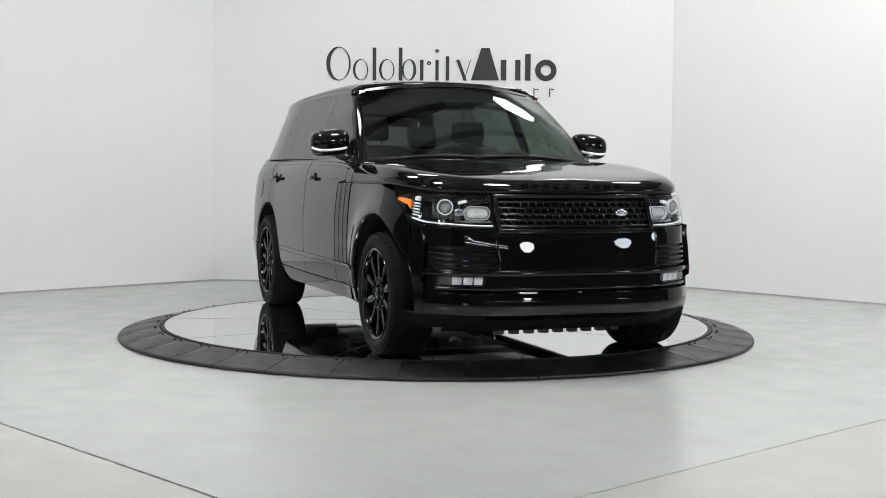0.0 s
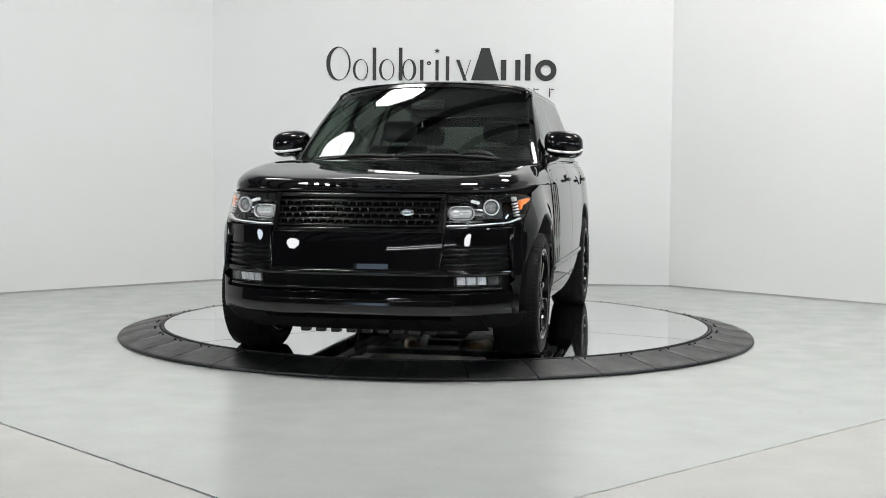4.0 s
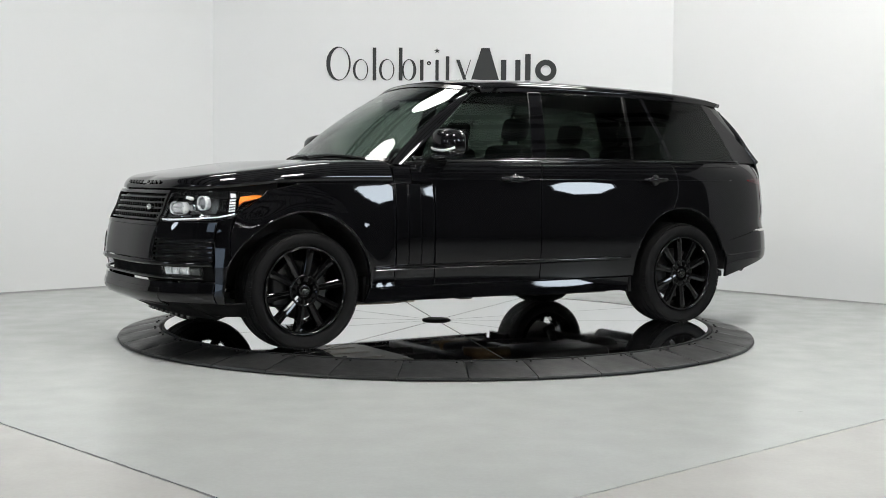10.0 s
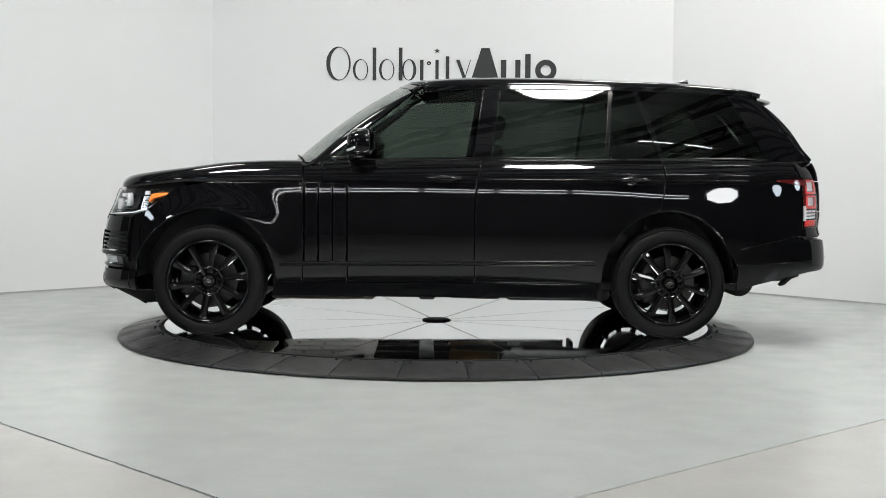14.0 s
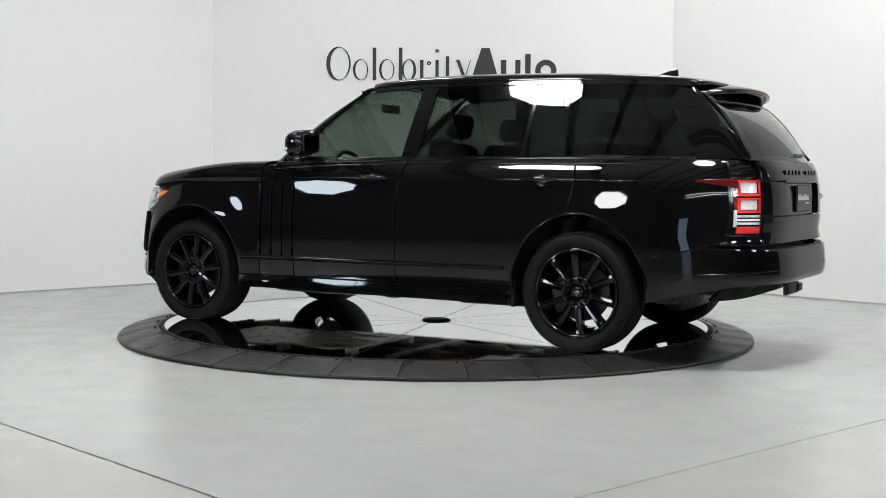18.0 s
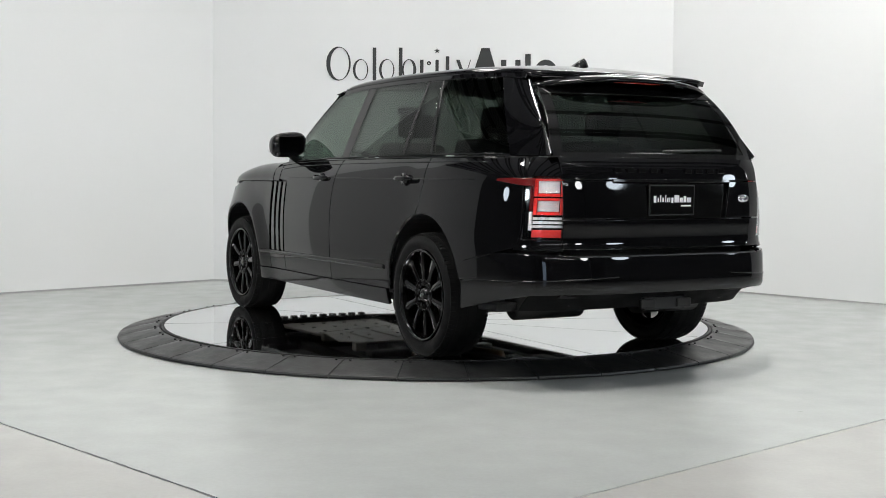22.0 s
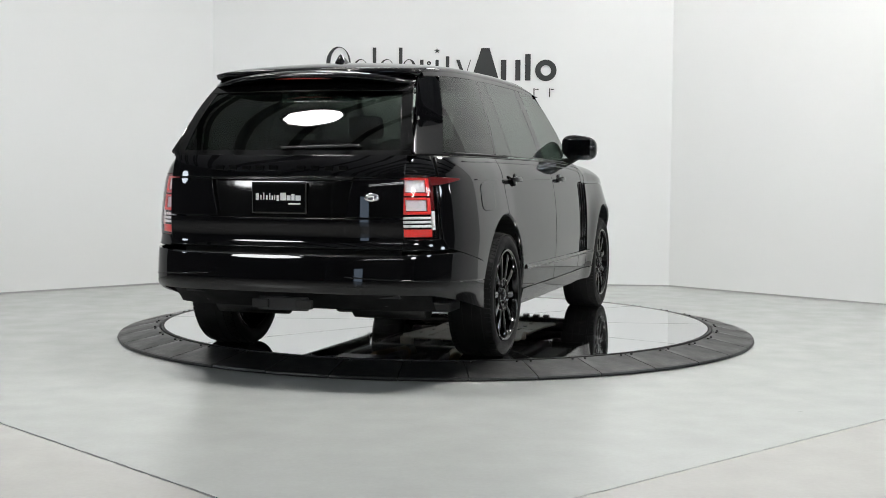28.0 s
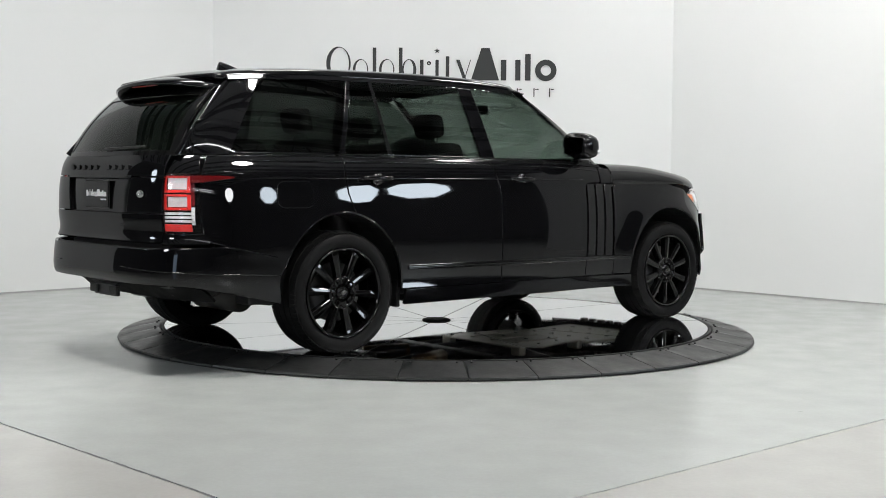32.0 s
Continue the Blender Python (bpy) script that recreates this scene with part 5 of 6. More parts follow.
    part("gate_side", shell(lambda y, z: R(y, z), [(0.37, 0.866), (0.70, 0.866)], [(0.41, 1.074), (0.70, 1.074)], [(0.37, 0.866), (0.41, 1.074)], [(0.70, 0.866), (0.70, 1.074)], 12, 8, ht, gap=0.001), M_PAINT, tg)
    part("gate_side", shell(lambda y, z: R(y, z), [(-0.70, 0.866), (-0.39, 0.866)], [(-0.70, 1.074), (-0.43, 1.074)], [(-0.70, 0.866), (-0.70, 1.074)], [(-0.39, 0.866), (-0.43, 1.074)], 12, 8, ht, gap=0.001), M_PAINT, tg)
    part("plate_recess", shell(lambda y, z: R(y, z, -0.022), *gsq(-0.45, 0.862, 0.43, 1.078), 12, 6, ht, gap=0), M_GLOSSBLACK, tg)
    part("recess_lip", shell(lambda y, z: R(y, z, 0.006), *gsq(-0.43, 1.068, 0.41, 1.084), 20, 3, ht, gap=0, th=0.03), M_GLOSSBLACK, tg)
    both("corner_top", hull, M_PAINT, car, sqs(s_y(0.706, False), 1.094, s_x(-2.50, 0.9), 1.204), hint=(-0.6, 0.7, 0), nu=12, nv=5)
    both("corner_foot", hull, M_PAINT, car, sqs(s_y(0.706, False), 0.692, s_x(-2.445, 0.9), 0.752), hint=(-0.6, 0.7, 0), nu=12, nv=4)
    # raised mark: plain bars
    for k in range(10):
        if k == 5:
            continue
        y = (4.5 - k) * 0.082
        q = R(y, 1.128)
        part("bar", box((q[0] - 0.004, y, 1.132), (0.008, 0.046, 0.028), bevel=0.002), M_GLOSSBLACK, tg, smooth=False)
    # number plate with plain bars
    pl = new("number_plate")
    pl.parent = car
    q = R(0, 0.968)
    part("plate", box((q[0] + 0.006, 0, 0.968), (0.006, 0.31, 0.158), bevel=0.002), M_GLOSSBLACK, pl, smooth=False)
    part("surround", box((q[0] + 0.011, 0, 0.968), (0.006, 0.325, 0.172), bevel=0.002), M_SATIN, pl, smooth=False)
    for ya, yb, za, zb in ((0.135, 0.118, 0.955, 0.992), (0.108, 0.10, 0.957, 0.982), (0.09, 0.084, 0.957, 0.995), (0.074, 0.064, 0.957, 0.982), (0.054, 0.048, 0.957, 0.995), (0.04, 0.032, 0.957, 0.98), (0.024, 0.019, 0.957, 0.982), (0.010, -0.004, 0.952, 0.982), (-0.012, -0.045, 0.955, 0.996), (-0.05, -0.072, 0.955, 0.982), (-0.078, -0.096, 0.955, 0.99), (-0.102, -0.132, 0.955, 0.982), (-0.06, -0.13, 0.932, 0.941)):
        part("bar", box((q[0] + 0.002, (ya + yb) / 2, (za + zb) / 2), (0.003, abs(ya - yb), zb - za)), M_WHITEPRINT, pl, smooth=False)
    bad = lathe([(0.001, 0.0), (0.001, 0.006), (0.017, 0.006), (0.023, 0.002), (0.023, 0.0)], 28, "Z")
    bmesh.ops.scale(bad, vec=(1.9, 1.0, 1), verts=bad.verts)
    bmesh.ops.transform(bad, matrix=Matrix.Translation((R(-0.536, 0.976)[0] - 0.002, -0.536, 0.976)) @ Matrix.Rotation(radians(-90), 4, "Y") @ Matrix.Rotation(radians(90), 4, "Z"), verts=bad.verts)
    part("badge", bad, M_CHROME, tg, "plain oval silver badge")
    # rear screen
    def rear(u, v):
        base = (-2.662 + 0.092 * abs(u) ** 2.1, u * 0.735, 1.208)
        head = (-2.232 + 0.034 * abs(u) ** 2.1, u * 0.61, 1.672 - 0.012 * u * u)
        b = 0.042 * math.sin(math.pi * v)
        return tuple(base[k] + (head[k] - base[k]) * v + (-b * 0.8 if k == 0 else b * 0.6 if k == 2 else 0) for k in range(3))
    def sq(a0, b0, a1, b1):
        return ([(a0, b0), (a1, b0)], [(a0, b1), (a1, b1)], [(a0, b0), (a0, b1)], [(a1, b0), (a1, b1)])
    g = part("rear_screen", shell(rear, *sq(-0.90, 0.02, 0.90, 0.99), 24, 14, (-1, 0, 0.7), th=0.005, gap=0, roll=0.001), M_REAR, tg, "dark tinted rear screen")
    g.visible_shadow = False
    for a0, a1 in ((-0.985, -0.895), (0.895, 0.985)):
        part("screen_pillar", shell(lambda u, v: tuple(np.array(rear(u, v)) + np.array((-0.003, 0, 0.002))), *sq(a0, 0.03, a1, 1.0), 4, 14, (-1, 0, 0.7), th=0.03, gap=0, roll=0.001), M_GLOSSBLACK, tg)
    part("screen_sill", shell(lambda u, v: tuple(np.array(rear(u, v)) + np.array((-0.004, 0, 0.003))), *sq(-0.98, -0.02, 0.98, 0.035), 24, 3, (-1, 0, 0.7), th=0.02, gap=0, roll=0.002), M_GLOSSBLACK, tg)
    # deep black header, also standing in for the spoiler's shade on the glass
    part("screen_header", shell(lambda u, v: tuple(np.array(rear(u, v)) + np.array((-0.004, 0, 0.003))), *sq(-0.95, 0.74, 0.95, 1.0), 24, 8, (-1, 0, 0.7), th=0.02, gap=0, roll=0.002), M_GLOSSBLACK, tg)
    pts = []
    for k in range(9):
        w = rear(0.02 - 0.62 * k / 8, 0.05 + 0.02 * k / 8)
        pts.append((w[0] - 0.014, w[1], w[2] + 0.008))
    part("wiper", tube(pts, 0.007, 6), M_SATIN, tg)
    # tail lamps
    for sgn in (1, -1):
        tl = new("tail_lamp")
        tl.parent = car
        def H(s, z, d=0.0, sgn=sgn):
            p = hull(s, z)
            n = Vector((-1.0, 1.1 * (p[1] / 0.95) ** 3, 0)).normalized()
            return (p[0] + n.x * d, sgn * (p[1] + n.y * d), p[2])
        ht = (-0.7, 0.6 * sgn, 0)
        sa, sb, se = s_y(0.71, False), s_x(-2.545, 0.9), s_x(-2.50, 0.9)
        def cell(name, z0, z1, a, b, material, d, label="", th=0.01, roll=0.004):
            return part(name, shell(lambda s, z: H(s, z, d), *sqs(a, z0, b, z1), 8, 5, ht, th=th, gap=0.0015, roll=roll), material, tl, label)
        cell("housing", 0.75, 1.092, sa, se, M_GLOSSBLACK, -0.03)
        cell("edge_strip", 0.80, 0.905, sb, sb + (se - sb) * 0.42, M_SILVER, -0.012, "bright lamp edge")
        cell("edge_lens", 0.907, 1.086, sb, sb + (se - sb) * 0.42, M_SMOKERED, -0.012, "smoked red lamp edge")
        sm = sa + (sb - sa) * 0.11
        sn = sa + (sb - sa) * 0.86
        for z0, z1 in ((0.985, 1.085), (0.885, 0.978)):
            cell("reflector", z0, z1, sa, sm, M_RED, -0.014, "red reflector")
            cell("reflector", z0, z1, sn, sb, M_RED, -0.014, "red reflector")
            cell("reflector", z0, z0 + 0.018, sm, sn, M_RED, -0.014, "red reflector")
            cell("reflector", z1 - 0.014, z1, sm, sn, M_RED, -0.014, "red reflector")
            cell("clear_cell", z0 + 0.018, z1 - 0.014, sm, sn, M_WHITEREF, -0.026, "silver lamp cell")
        for k in range(3):
            cell("smoked_bar", 0.815 + k * 0.022, 0.831 + k * 0.022, sa, sb, M_SILVER, -0.02, "grey smoked bar")
        cell("reflector", 0.762, 0.806, sa, sb, M_RED, -0.014, "red reflector")
        sp = shell(lambda s, z: H(s, z, 0.0018), [(sb, 1.040), (s_x(-2.47, 0.9), 1.047), (s_x(-2.40, 0.9), 1.058), (s_x(-2.31, 0.9), 1.072)], [(sb, 1.086), (s_x(-2.47, 0.9), 1.087), (s_x(-2.40, 0.9), 1.086), (s_x(-2.31, 0.9), 1.081)], [(sb, 1.040), (sb, 1.086)], [(s_x(-2.31, 0.9), 1.072), (s_x(-2.31, 0.9), 1.081)], 12, 4, ht, th=0.012, gap=0, roll=0.002)
        part("side_spike", sp, M_SMOKERED, tl, "smoked red side marker")
        ln = part("lens", shell(lambda s, z: H(s, z, 0.002), *sqs(sa, 0.752, se, 1.092), 12, 10, ht, th=0.004, gap=0, roll=0.003), M_LENS, tl, "clear lamp cover")
        ln.visible_shadow = False


def build_mirrors(car):
    for sgn in (1, -1):
        mr = new("door_mirror")
        mr.parent = car
        bm = bmesh.new()
        nu, nv = 18, 14
        rows = []
        for i in range(nu + 1):
            a = math.pi * i / nu
            row = []
            for j in range(nv):
                b = 2 * math.pi * j / nv
                e = lambda c, n: math.copysign(abs(c) ** n, c)
                cx = e(math.cos(b), 0.7) * e(math.sin(a), 0.6)
                cz = e(math.sin(b), 0.7) * e(math.sin(a), 0.6)
                cy = e(math.cos(a), 0.75)
                x = 0.51 + (0.118 if cx > 0 else 0.062) * cx
                z = 1.318 + 0.094 * cz - 0.012 * cy
                y = 0.990 + 0.134 * cy
                row.append(bm.verts.new((x, sgn * y, z)))
            rows.append(row)
        for p, q in zip(rows, rows[1:]):
            for k in range(nv):
                bm.faces.new((p[k], p[(k + 1) % nv], q[(k + 1) % nv], q[k]))
        bmesh.ops.remove_doubles(bm, verts=bm.verts, dist=0.0005)
        bmesh.ops.recalc_face_normals(bm, faces=bm.faces)
        part("shell", bm, M_PAINT, mr)
        part("glass", box((0.4445, sgn * 0.995, 1.318), (0.006, 0.185, 0.115), bevel=0.002), M_DIM, mr, "mirror glass", smooth=False)
        strip = []
        for i in range(13):
            a = math.pi * (0.74 - 0.64 * i / 12)
            q = math.sin(a) ** 0.6
            cy = math.copysign(abs(math.cos(a)) ** 0.75, math.cos(a))
            strip.append((0.51 + 0.118 * 0.925 * q, sgn * (0.990 + 0.134 * cy), 1.318 - 0.094 * 0.57 * q - 0.012 * cy))
        part("indicator_strip", tube(strip, 0.0085, 8), M_SILVER, mr, "silver indicator strip")
        bm = tube([(0.62, sgn * 0.86, 1.205), (0.57, sgn * 0.92, 1.228), (0.52, sgn * 0.97, 1.25)], 0.03, 10)
        part("arm", bm, M_GLOSSBLACK, mr)
        part("base", box((0.66, sgn * 0.872, 1.20), (0.16, 0.04, 0.05), bevel=0.012), M_GLOSSBLACK, mr)


def build_wheel(car):
    proto = new("wheel")
    proto.parent = car
    R, W = 0.379, 0.275
    h = W / 2
    prof = [(0.279, -h + 0.02), (0.290, -h + 0.006), (0.318, -h - 0.004), (0.345, -h), (0.364, -h + 0.014), (0.374, -h + 0.033), (R, -0.07), (R, 0.07), (0.374, h - 0.033), (0.364, h - 0.014), (0.345, h), (0.318, h + 0.004), (0.290, h - 0.006), (0.279, h - 0.02)]
    ty = part("tyre", lathe(prof, 96), M_RUBBER, proto, "black road tyre")
    bm = bmesh.new()
    n = 84
    for k in range(n):
        a = 2 * math.pi * k / n
        for y, w, sk in ((-0.112, 0.036, 0.006), (0.112, 0.036, -0.006)):
            m = Matrix.Rotation(-a, 4, "Y") @ Matrix.Translation((R - 0.0095, y, 0)) @ Matrix.Rotation(radians(13 if y > 0 else -13), 4, "Z") @ Matrix.Rotation(sk * 20, 4, "X")
            add_box(bm, (0, 0, 0), (0.009, w, 0.022), None)
            vs = bm.verts[-8:]
            bmesh.ops.transform(bm, matrix=m, verts=vs)
    tagged(part("tread_block", bm, M_RUBBER, ty, smooth=False), kind="stuff")
    for y in (-0.058, 0.0, 0.058):
        part("tread_rib", lathe([(R - 0.006, y - 0.02), (R + 0.0025, y - 0.02), (R + 0.0025, y + 0.02), (R - 0.006, y + 0.02)], 96), M_RUBBER, ty, smooth=False)
    rim = part("rim", lathe([(0.281, h - 0.014), (0.281, h - 0.004), (0.275, h), (0.266, h - 0.004), (0.261, h - 0.016), (0.257, h - 0.04), (0.236, -0.02), (0.232, -h + 0.03), (0.274, -h + 0.01), (0.281, -h + 0.01)], 80), M_WHEEL, proto, "gloss black alloy rim")
    # ten flat-faced spokes with chamfered edges
    for k in range(10):
        bm = bmesh.new()
        a = 2 * math.pi * (k + 0.25) / 10
        rows = []
        for i in range(9):
            u = i / 8
            r = 0.055 + (0.266 - 0.055) * u
            wd = 0.0195 + 0.0085 * u * u
            yf = h - 0.026 + 0.008 * u - 0.004 * max(0.0, u - 0.85) / 0.15
            rows.append([bm.verts.new(p) for p in ((r, yf - 0.050, -wd * 0.92), (r, yf - 0.007, -wd), (r, yf - 0.0035, -wd * 0.80), (r, yf, -wd * 0.12), (r, yf, wd * 0.12), (r, yf - 0.0035, wd * 0.80), (r, yf - 0.007, wd), (r, yf - 0.050, wd * 0.92))])
        for p, q in zip(rows, rows[1:]):
            for j in range(8):
                bm.faces.new((p[j], p[(j + 1) % 8], q[(j + 1) % 8], q[j]))
        bmesh.ops.recalc_face_normals(bm, faces=bm.faces)
        bmesh.ops.rotate(bm, cent=(0, 0, 0), matrix=Matrix.Rotation(a, 3, "Y"), verts=bm.verts)
        part("spoke", bm, M_WHEEL, rim, smooth=False)
    part("hub", lathe([(0.001, h - 0.09), (0.104, h - 0.09), (0.104, h - 0.034), (0.098, h - 0.020), (0.088, h - 0.021), (0.082, h - 0.036), (0.050, h - 0.044), (0.044, h - 0.040), (0.039, h - 0.022), (0.031, h - 0.017), (0.001, h - 0.016)], 48), M_WHEEL, rim)
    bad = lathe([(0.001, 0.0), (0.014, 0.0), (0.014, 0.003), (0.001, 0.003)], 20, "Y")
    bmesh.ops.scale(bad, vec=(1.6, 1, 0.9), verts=bad.verts)
    bmesh.ops.translate(bad, vec=(0, h - 0.0165, 0), verts=bad.verts)
    part("badge", bad, M_STEEL, rim, "plain oval grey centre badge")
    for k in range(5):
        a = 2 * math.pi * k / 5 + 0.3
        bm = bmesh.new()
        add_cyl(bm, (0.066 * math.cos(a), h - 0.065, 0.066 * math.sin(a)), (0.066 * math.cos(a), h - 0.024, 0.066 * math.sin(a)), 0.0115, 0.0095, seg=12)
        part("lug_nut", bm, M_WHEEL, rim, smooth=False)
    for k in range(20):
        a = 2 * math.pi * (k + 0.5) / 20
        bm = bmesh.new()
        add_cyl(bm, (0.093 * math.cos(a), h - 0.024, 0.093 * math.sin(a)), (0.093 * math.cos(a), h - 0.0165, 0.093 * math.sin(a)), 0.0058, 0.0042, seg=8)
        part("hub_stud", bm, M_WHEEL, rim, smooth=False)
    part("brake_disc", lathe([(0.09, 0.00), (0.185, 0.00), (0.185, 0.03), (0.09, 0.03)], 56), M_STEEL, proto, "grey steel brake disc", smooth=False)
    bm = box((0.14, 0.015, 0.0), (0.12, 0.09, 0.20), bevel=0.02)
    part("caliper", bm, M_SATIN, proto)
    part("axle_hub", lathe([(0.001, -0.11), (0.09, -0.11), (0.09, 0.0), (0.001, 0.0)], 28), M_UNDER, proto)
    # the tyres are pressed a little flat where they bear on the disc
    up = R - 0.008
    proto.matrix_basis = pose(1.562, 0.846, up)
    for x, y, rz, ry in ((-1.570, 0.848, 0, 14), (1.562, -0.846, 180, 7), (-1.570, -0.848, 180, 22)):
        copy_thing(proto, pose(x, y, up, 0, 0, rz) @ pose(0, 0, 0, 0, ry, 0))


def build_cabin(car):
    # floor pan, bulkheads, door cards
    part("floor_pan", box((-0.55, 0, 0.34), (3.2, 1.60, 0.05), bevel=0.01), M_TRIMIN, car, smooth=False)
    part("cargo_floor", box((-2.05, 0, 0.72), (0.95, 1.05, 0.04), bevel=0.01), M_TRIMIN, car, smooth=False)
    part("bulkhead", box((1.08, 0, 0.72), (0.04, 1.66, 0.80)), M_TRIMIN, car, smooth=False)
    part("engine_cover", box((1.72, 0, 0.72), (1.0, 1.0, 0.45), bevel=0.03), M_SATIN, car, smooth=False)
    part("rear_bulkhead", box((-2.56, 0, 0.80), (0.04, 1.30, 0.75)), M_TRIMIN, car, smooth=False)
    for sgn in (1, -1):
        part("door_card", shell(lambda x, z, sgn=sgn: (x, sgn * (0.855 - 0.03 * (1.2 - z)), z), [(-1.06, 0.34), (0.98, 0.34)], [(-1.06, 1.195), (0.80, 1.175)], [(-1.06, 0.34), (-1.06, 1.195)], [(0.98, 0.34), (0.80, 1.175)], 10, 6, (0, -sgn, 0), th=0.03, gap=0), M_TRIMIN, car)
        part("cargo_trim", shell(lambda x, z, sgn=sgn: (x, sgn * (0.83 - 0.09 * max(0, -1.6 - x)), z), [(-2.5, 0.9), (-1.06, 0.9)], [(-2.4, 1.205), (-1.06, 1.205)], [(-2.5, 0.9), (-2.4, 1.205)], [(-1.06, 0.9), (-1.06, 1.205)], 10, 5, (0, -sgn, 0), th=0.03, gap=0), M_TRIMIN, car)
    part("headlining", shell(lambda x, y: (x, y, ROOF_Z(x) - 0.06 - 0.05 * (y / 0.6) ** 2), [(-2.2, -0.62), (0.0, -0.62)], [(-2.2, 0.62), (0.0, 0.62)], [(-2.2, -0.62), (-2.2, 0.62)], [(0.0, -0.62), (0.0, 0.62)], 14, 8, (0, 0, -1), th=0.012, gap=0), M_TRIMIN, car, "dark cloth headlining")
    # dashboard
    bm = bmesh.new()
    rows = []
    for j in range(13):
        y = -0.82 + 1.64 * j / 12
        hump = 0.035 * math.exp(-((y - 0.38) / 0.2) ** 2)
        rows.append([bm.verts.new(p) for p in ((1.02, y, 1.14), (0.80, y, 1.165 + hump), (0.64, y, 1.15 + hump), (0.58, y, 1.08), (0.62, y, 0.85), (0.70, y, 0.65), (1.05, y, 0.65))])
    for a, b in zip(rows, rows[1:]):
        for k in range(7):
            bm.faces.new((a[k], a[(k + 1) % 7], b[(k + 1) % 7], b[k]))
    bm.faces.new(rows[0])
    bm.faces.new(rows[-1])
    bmesh.ops.recalc_face_normals(bm, faces=bm.faces)
    part("dashboard", bm, M_TRIMIN, car, "dark dashboard")
    st = new("steering_wheel")
    st.parent = car
    tor = bmesh.new()
    rows = []
    for i in range(40):
        a = 2 * math.pi * i / 40
        rows.append([tor.verts.new(((0.185 + 0.017 * math.cos(b)) * math.cos(a), (0.185 + 0.017 * math.cos(b)) * math.sin(a), 0.017 * math.sin(b))) for b in [2 * math.pi * k / 10 for k in range(10)]])
    for i in range(40):
        p, q = rows[i], rows[(i + 1) % 40]
        for k in range(10):
            tor.faces.new((p[k], p[(k + 1) % 10], q[(k + 1) % 10], q[k]))
    bmesh.ops.recalc_face_normals(tor, faces=tor.faces)
    part("grip", tor, M_DARKIN, st)
    part("hub", box((0, 0, 0), (0.15, 0.15, 0.05), bevel=0.02), M_DARKIN, st)
    for a in (0, 180, 270):
        part("spoke", box((0.12 * math.cos(radians(a)), 0.12 * math.sin(radians(a)), 0), (0.12 if a != 270 else 0.04, 0.04 if a != 270 else 0.12, 0.02), bevel=0.005), M_SILVER if a != 270 else M_DARKIN, st)
    st.matrix_basis = Matrix.Translation((0.50, 0.38, 1.10)) @ Matrix.Rotation(radians(-65), 4, "Y") @ Matrix.Rotation(radians(-90), 4, "Z")
    part("rear_view_mirror", box((0.42, 0, 1.60), (0.03, 0.24, 0.07), bevel=0.012), M_GLOSSBLACK, car)
    # seats
    def seat(name, x, y, w):
        s = new(name)
        s.parent = car
        part("cushion", box((0.02, 0, 0.62), (0.52, w, 0.20), bevel=0.06), M_DARKIN, s)
        m = Matrix.Rotation(radians(-14), 4, "Y")
        part("backrest", box((-0.30, 0, 0.98), (0.17, w * 0.96, 0.70), m, bevel=0.06), M_DARKIN, s)
        part("headrest", box((-0.415, 0, 1.44), (0.10, 0.27, 0.17), m, bevel=0.045), M_DARKIN, s)
        bm = bmesh.new()
        for yy in (-0.07, 0.07):
            add_cyl(bm, (-0.38, yy, 1.28), (-0.405, yy, 1.40), 0.007, seg=8)
        part("headrest_post", bm, M_STEEL, s)
        part("base", box((0.0, 0, 0.45), (0.46, w * 0.8, 0.16), bevel=0.02), M_TRIMIN, s, smooth=False)
        s.matrix_basis = pose(x, y, 0)
    seat("front_seat", 0.0, 0.40, 0.52)
    seat("front_seat", 0.0, -0.40, 0.52)
    seat("rear_seat", -1.12, 0.40, 0.58)
    seat("rear_seat", -1.12, -0.40, 0.58)
    part("centre_console", box((-0.05, 0, 0.62), (1.3, 0.24, 0.5), bevel=0.04), M_TRIMIN, car)


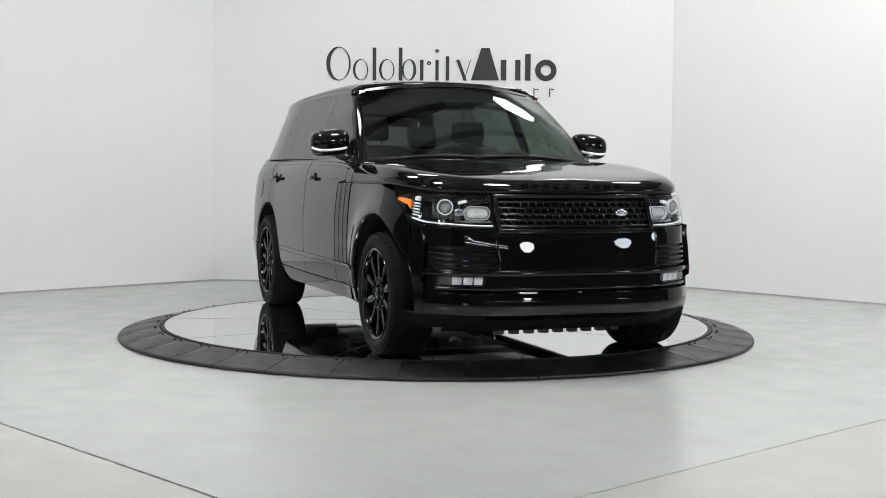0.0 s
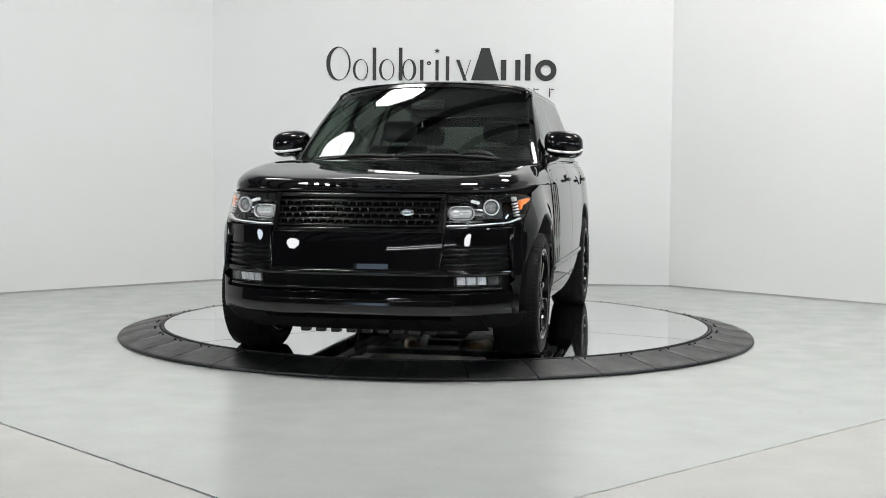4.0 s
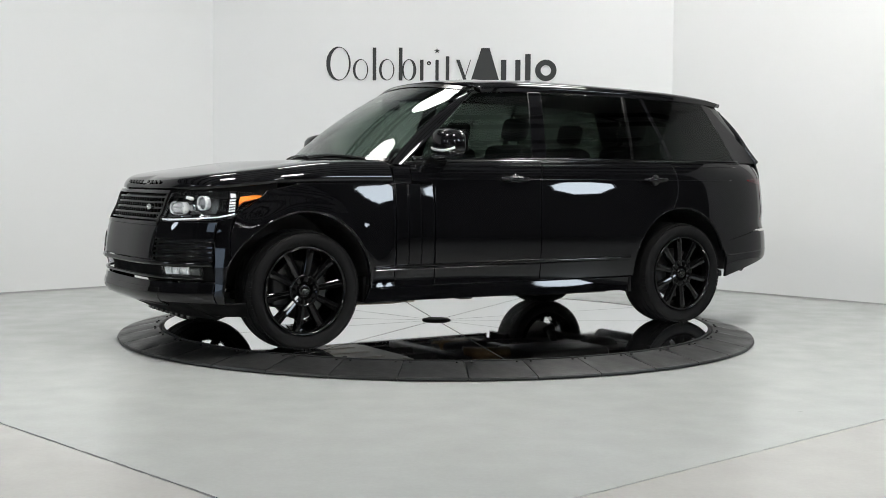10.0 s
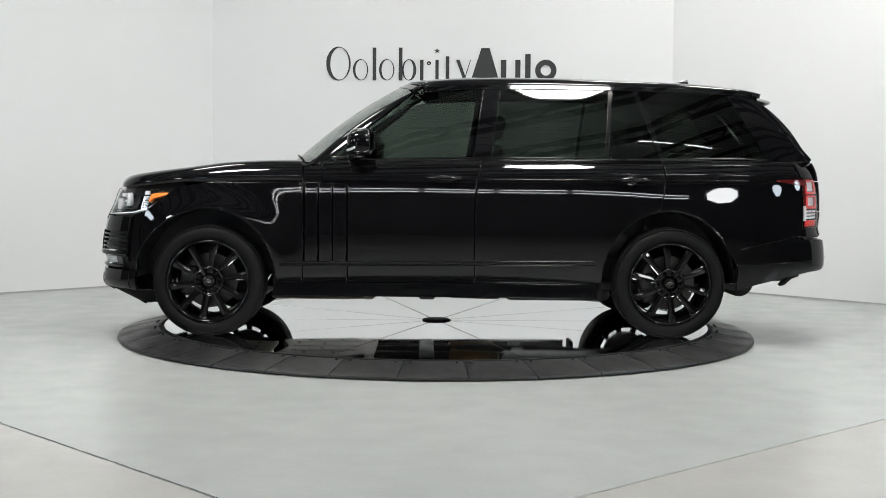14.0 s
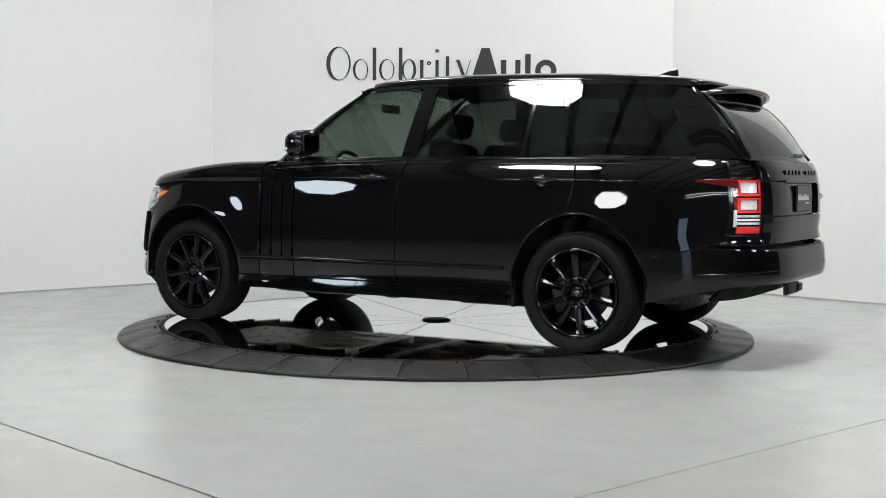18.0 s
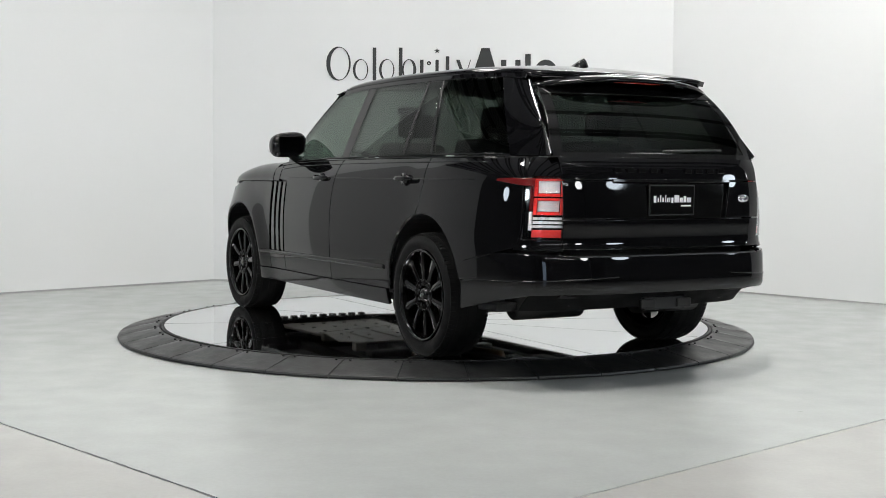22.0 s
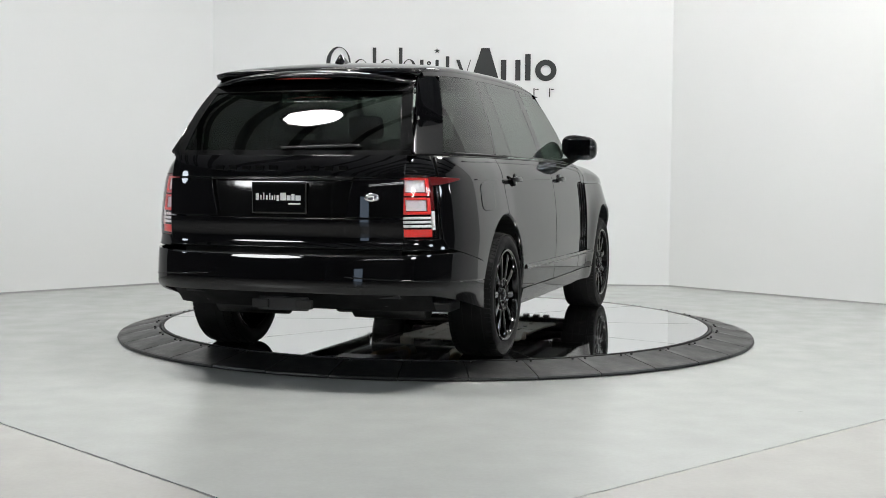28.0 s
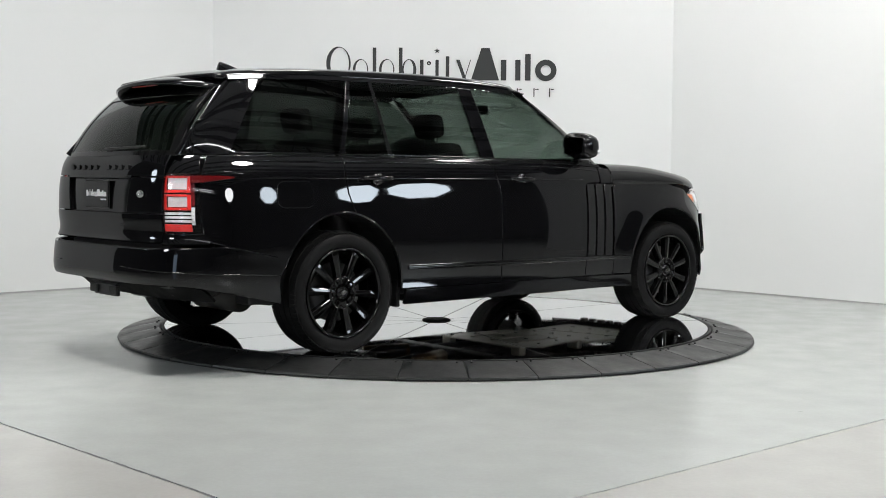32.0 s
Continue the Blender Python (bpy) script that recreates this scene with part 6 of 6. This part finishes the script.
def build_underside(car):
    part("skid_plate", shell(lambda x, y: (x, y, 0.222 + 0.05 * max(0, (x - 1.9)) ** 1.0), [(1.25, -0.42), (2.04, -0.48)], [(1.25, 0.42), (2.04, 0.48)], [(1.25, -0.42), (1.25, 0.42)], [(2.04, -0.48), (2.04, 0.48)], 8, 8, (0, 0, -1), th=0.02, gap=0), M_SKID, car, "pale alloy skid plate")
    bm = bmesh.new()
    for x in (1.38, 1.62, 1.86):
        for y in (-0.3, -0.1, 0.1, 0.3):
            add_cyl(bm, (x, y, 0.217), (x, y, 0.221), 0.018, seg=12)
    part("drain_hole", bm, M_LIP, car, smooth=False)
    # pressed alloy guard under the gearbox, with drain holes and stiffening ribs
    guard = part("gearbox_guard", shell(lambda x, y: (x, y, 0.200 + 0.05 * max(0.0, abs(y) - 0.40) + 0.04 * max(0.0, x - 1.08)), [(0.46, -0.34), (0.66, -0.50), (1.20, -0.40)], [(0.46, 0.34), (0.66, 0.50), (1.20, 0.40)], [(0.46, -0.34), (0.46, 0.34)], [(1.20, -0.40), (1.12, 0.0), (1.20, 0.40)], 16, 16, (0, 0, -1), th=0.012, gap=0), M_SKID, car, "pale alloy gearbox guard")
    for x, y in ((0.62, -0.26), (0.62, 0.24), (0.74, -0.38), (0.76, 0.37), (0.86, -0.12), (0.86, 0.14), (0.98, -0.34), (0.98, 0.33), (1.06, -0.18), (1.06, 0.2)):
        bm = bmesh.new()
        add_cyl(bm, (x, y, 0.1965), (x, y, 0.2005), 0.014, seg=12)
        part("drain_hole", bm, M_LIP, guard, smooth=False)
    for sgn in (1, -1):
        part("guard_bracket", box((0.50, sgn * 0.40, 0.235), (0.07, 0.10, 0.07), bevel=0.012), M_SKID, guard)
        part("guard_bracket", box((1.17, sgn * 0.36, 0.24), (0.06, 0.12, 0.07), bevel=0.012), M_SKID, guard)
    for y in (-0.24, 0.0, 0.24):
        part("guard_rib", box((0.84, y, 0.1985), (0.50, 0.022, 0.008), bevel=0.003), M_SKID, guard)
    part("belly_pan", box((0.25, 0, 0.335), (1.9, 1.5, 0.03), bevel=0.01), M_MATT, car, smooth=False)
    bm = bmesh.new()
    add_cyl(bm, (0.62, 0, 0.335), (0.30, 0, 0.33), 0.11, 0.095, seg=18)
    add_cyl(bm, (0.30, 0, 0.33), (-0.15, 0, 0.31), 0.095, 0.07, seg=18)
    part("gearbox", bm, M_UNDER, car, "dull cast gearbox")
    part("crossmember", box((0.08, 0, 0.235), (0.11, 1.05, 0.05), bevel=0.012), M_UNDER, car)
    part("crossmember", box((-0.62, 0, 0.255), (0.09, 1.05, 0.045), bevel=0.012), M_UNDER, car)
    for sgn in (1, -1):
        part("chassis_rail", box((0.1, sgn * 0.60, 0.305), (2.0, 0.09, 0.09), bevel=0.015), M_MATT, car)
        bm = bmesh.new()
        add_cyl(bm, (-0.10, sgn * 0.20, 0.245), (-0.44, sgn * 0.31, 0.25), 0.055, seg=20)
        part("catalyst", bm, M_BRASS, car, "heat-tinted exhaust catalyst")
        for k in range(11):
            part("shield_rib", box((-0.30 - 0.028 * k, sgn * 0.475, 0.262), (0.012, 0.11, 0.014)), M_UNDER, car, smooth=False)
        part("side_tank", box((-0.62, sgn * 0.68, 0.30), (0.55, 0.16, 0.09), bevel=0.03), M_MATT, car)
    part("fuel_tank", box((-0.85, 0.32, 0.27), (0.75, 0.50, 0.12), bevel=0.04), M_SATIN, car)
    for sgn in (1, -1):
        part("exhaust_pipe", tube([(0.6, sgn * 0.16, 0.25), (-0.4, sgn * 0.2, 0.24), (-1.0, sgn * 0.3, 0.27), (-1.5, sgn * 0.38, 0.36), (-2.05, sgn * 0.45, 0.33)], 0.034, 12), M_UNDER, car)
        bm = bmesh.new()
        add_cyl(bm, (-2.12, sgn * 0.22, 0.36), (-2.12, sgn * 0.66, 0.36), 0.10, seg=24)
        part("silencer", bm, M_UNDER, car, "dull grey exhaust silencer")
        for x in (1.56, -1.56):
            part("control_arm", tube([(x - 0.22, sgn * 0.30, 0.30), (x, sgn * 0.70, 0.27), (x + 0.22, sgn * 0.30, 0.30)], 0.028, 8), M_UNDER, car)
            part("drive_shaft", tube([(x, sgn * 0.12, 0.36), (x, sgn * 0.72, 0.379)], 0.022, 10), M_UNDER, car)
            part("damper", tube([(x - 0.05, sgn * 0.62, 0.30), (x - 0.06, sgn * 0.56, 0.72)], 0.045, 12), M_SATIN, car)
    part("rear_subframe", box((-1.62, 0, 0.35), (0.62, 0.62, 0.14), bevel=0.04), M_UNDER, car)
    bm = bmesh.new()
    add_cyl(bm, (-1.56, -0.12, 0.34), (-1.56, 0.12, 0.34), 0.12, seg=24)
    part("differential", bm, M_UNDER, car)
    part("spare_well", box((-2.15, 0, 0.44), (0.75, 1.2, 0.16), bevel=0.05), M_SATIN, car)
    part("prop_shaft", tube([(0.2, 0, 0.30), (-1.5, 0, 0.33)], 0.035, 12), M_UNDER, car)


def build_car():
    car = thing("suv", "gloss black long-wheelbase luxury SUV with black wheels and tinted windows", "car")
    build_bonnet(car)
    build_roof(car)
    build_glazing(car)
    build_flanks(car)
    build_nose(car)
    build_tail(car)
    build_mirrors(car)
    build_wheel(car)
    build_cabin(car)
    build_underside(car)
    return car


build_hall()
build_lights()
build_sign()
DISC = build_turntable()
CAR = build_car()


def motions():
    """The disc turns steadily, and the car stands on it."""
    times = [float(k) for k in range(33)]
    walk(DISC, [(t, pose(0, 0, 0, 0, 0, heading(t))) for t in times])
    rows = []
    for t in times:
        a = radians(heading(t))
        x = CAR_OFF[0] * math.cos(a) - CAR_OFF[1] * math.sin(a)
        y = CAR_OFF[0] * math.sin(a) + CAR_OFF[1] * math.cos(a)
        rows.append((t, pose(x, y, DISC_Z, 0, 0, heading(t))))
    walk(CAR, rows)


motions()
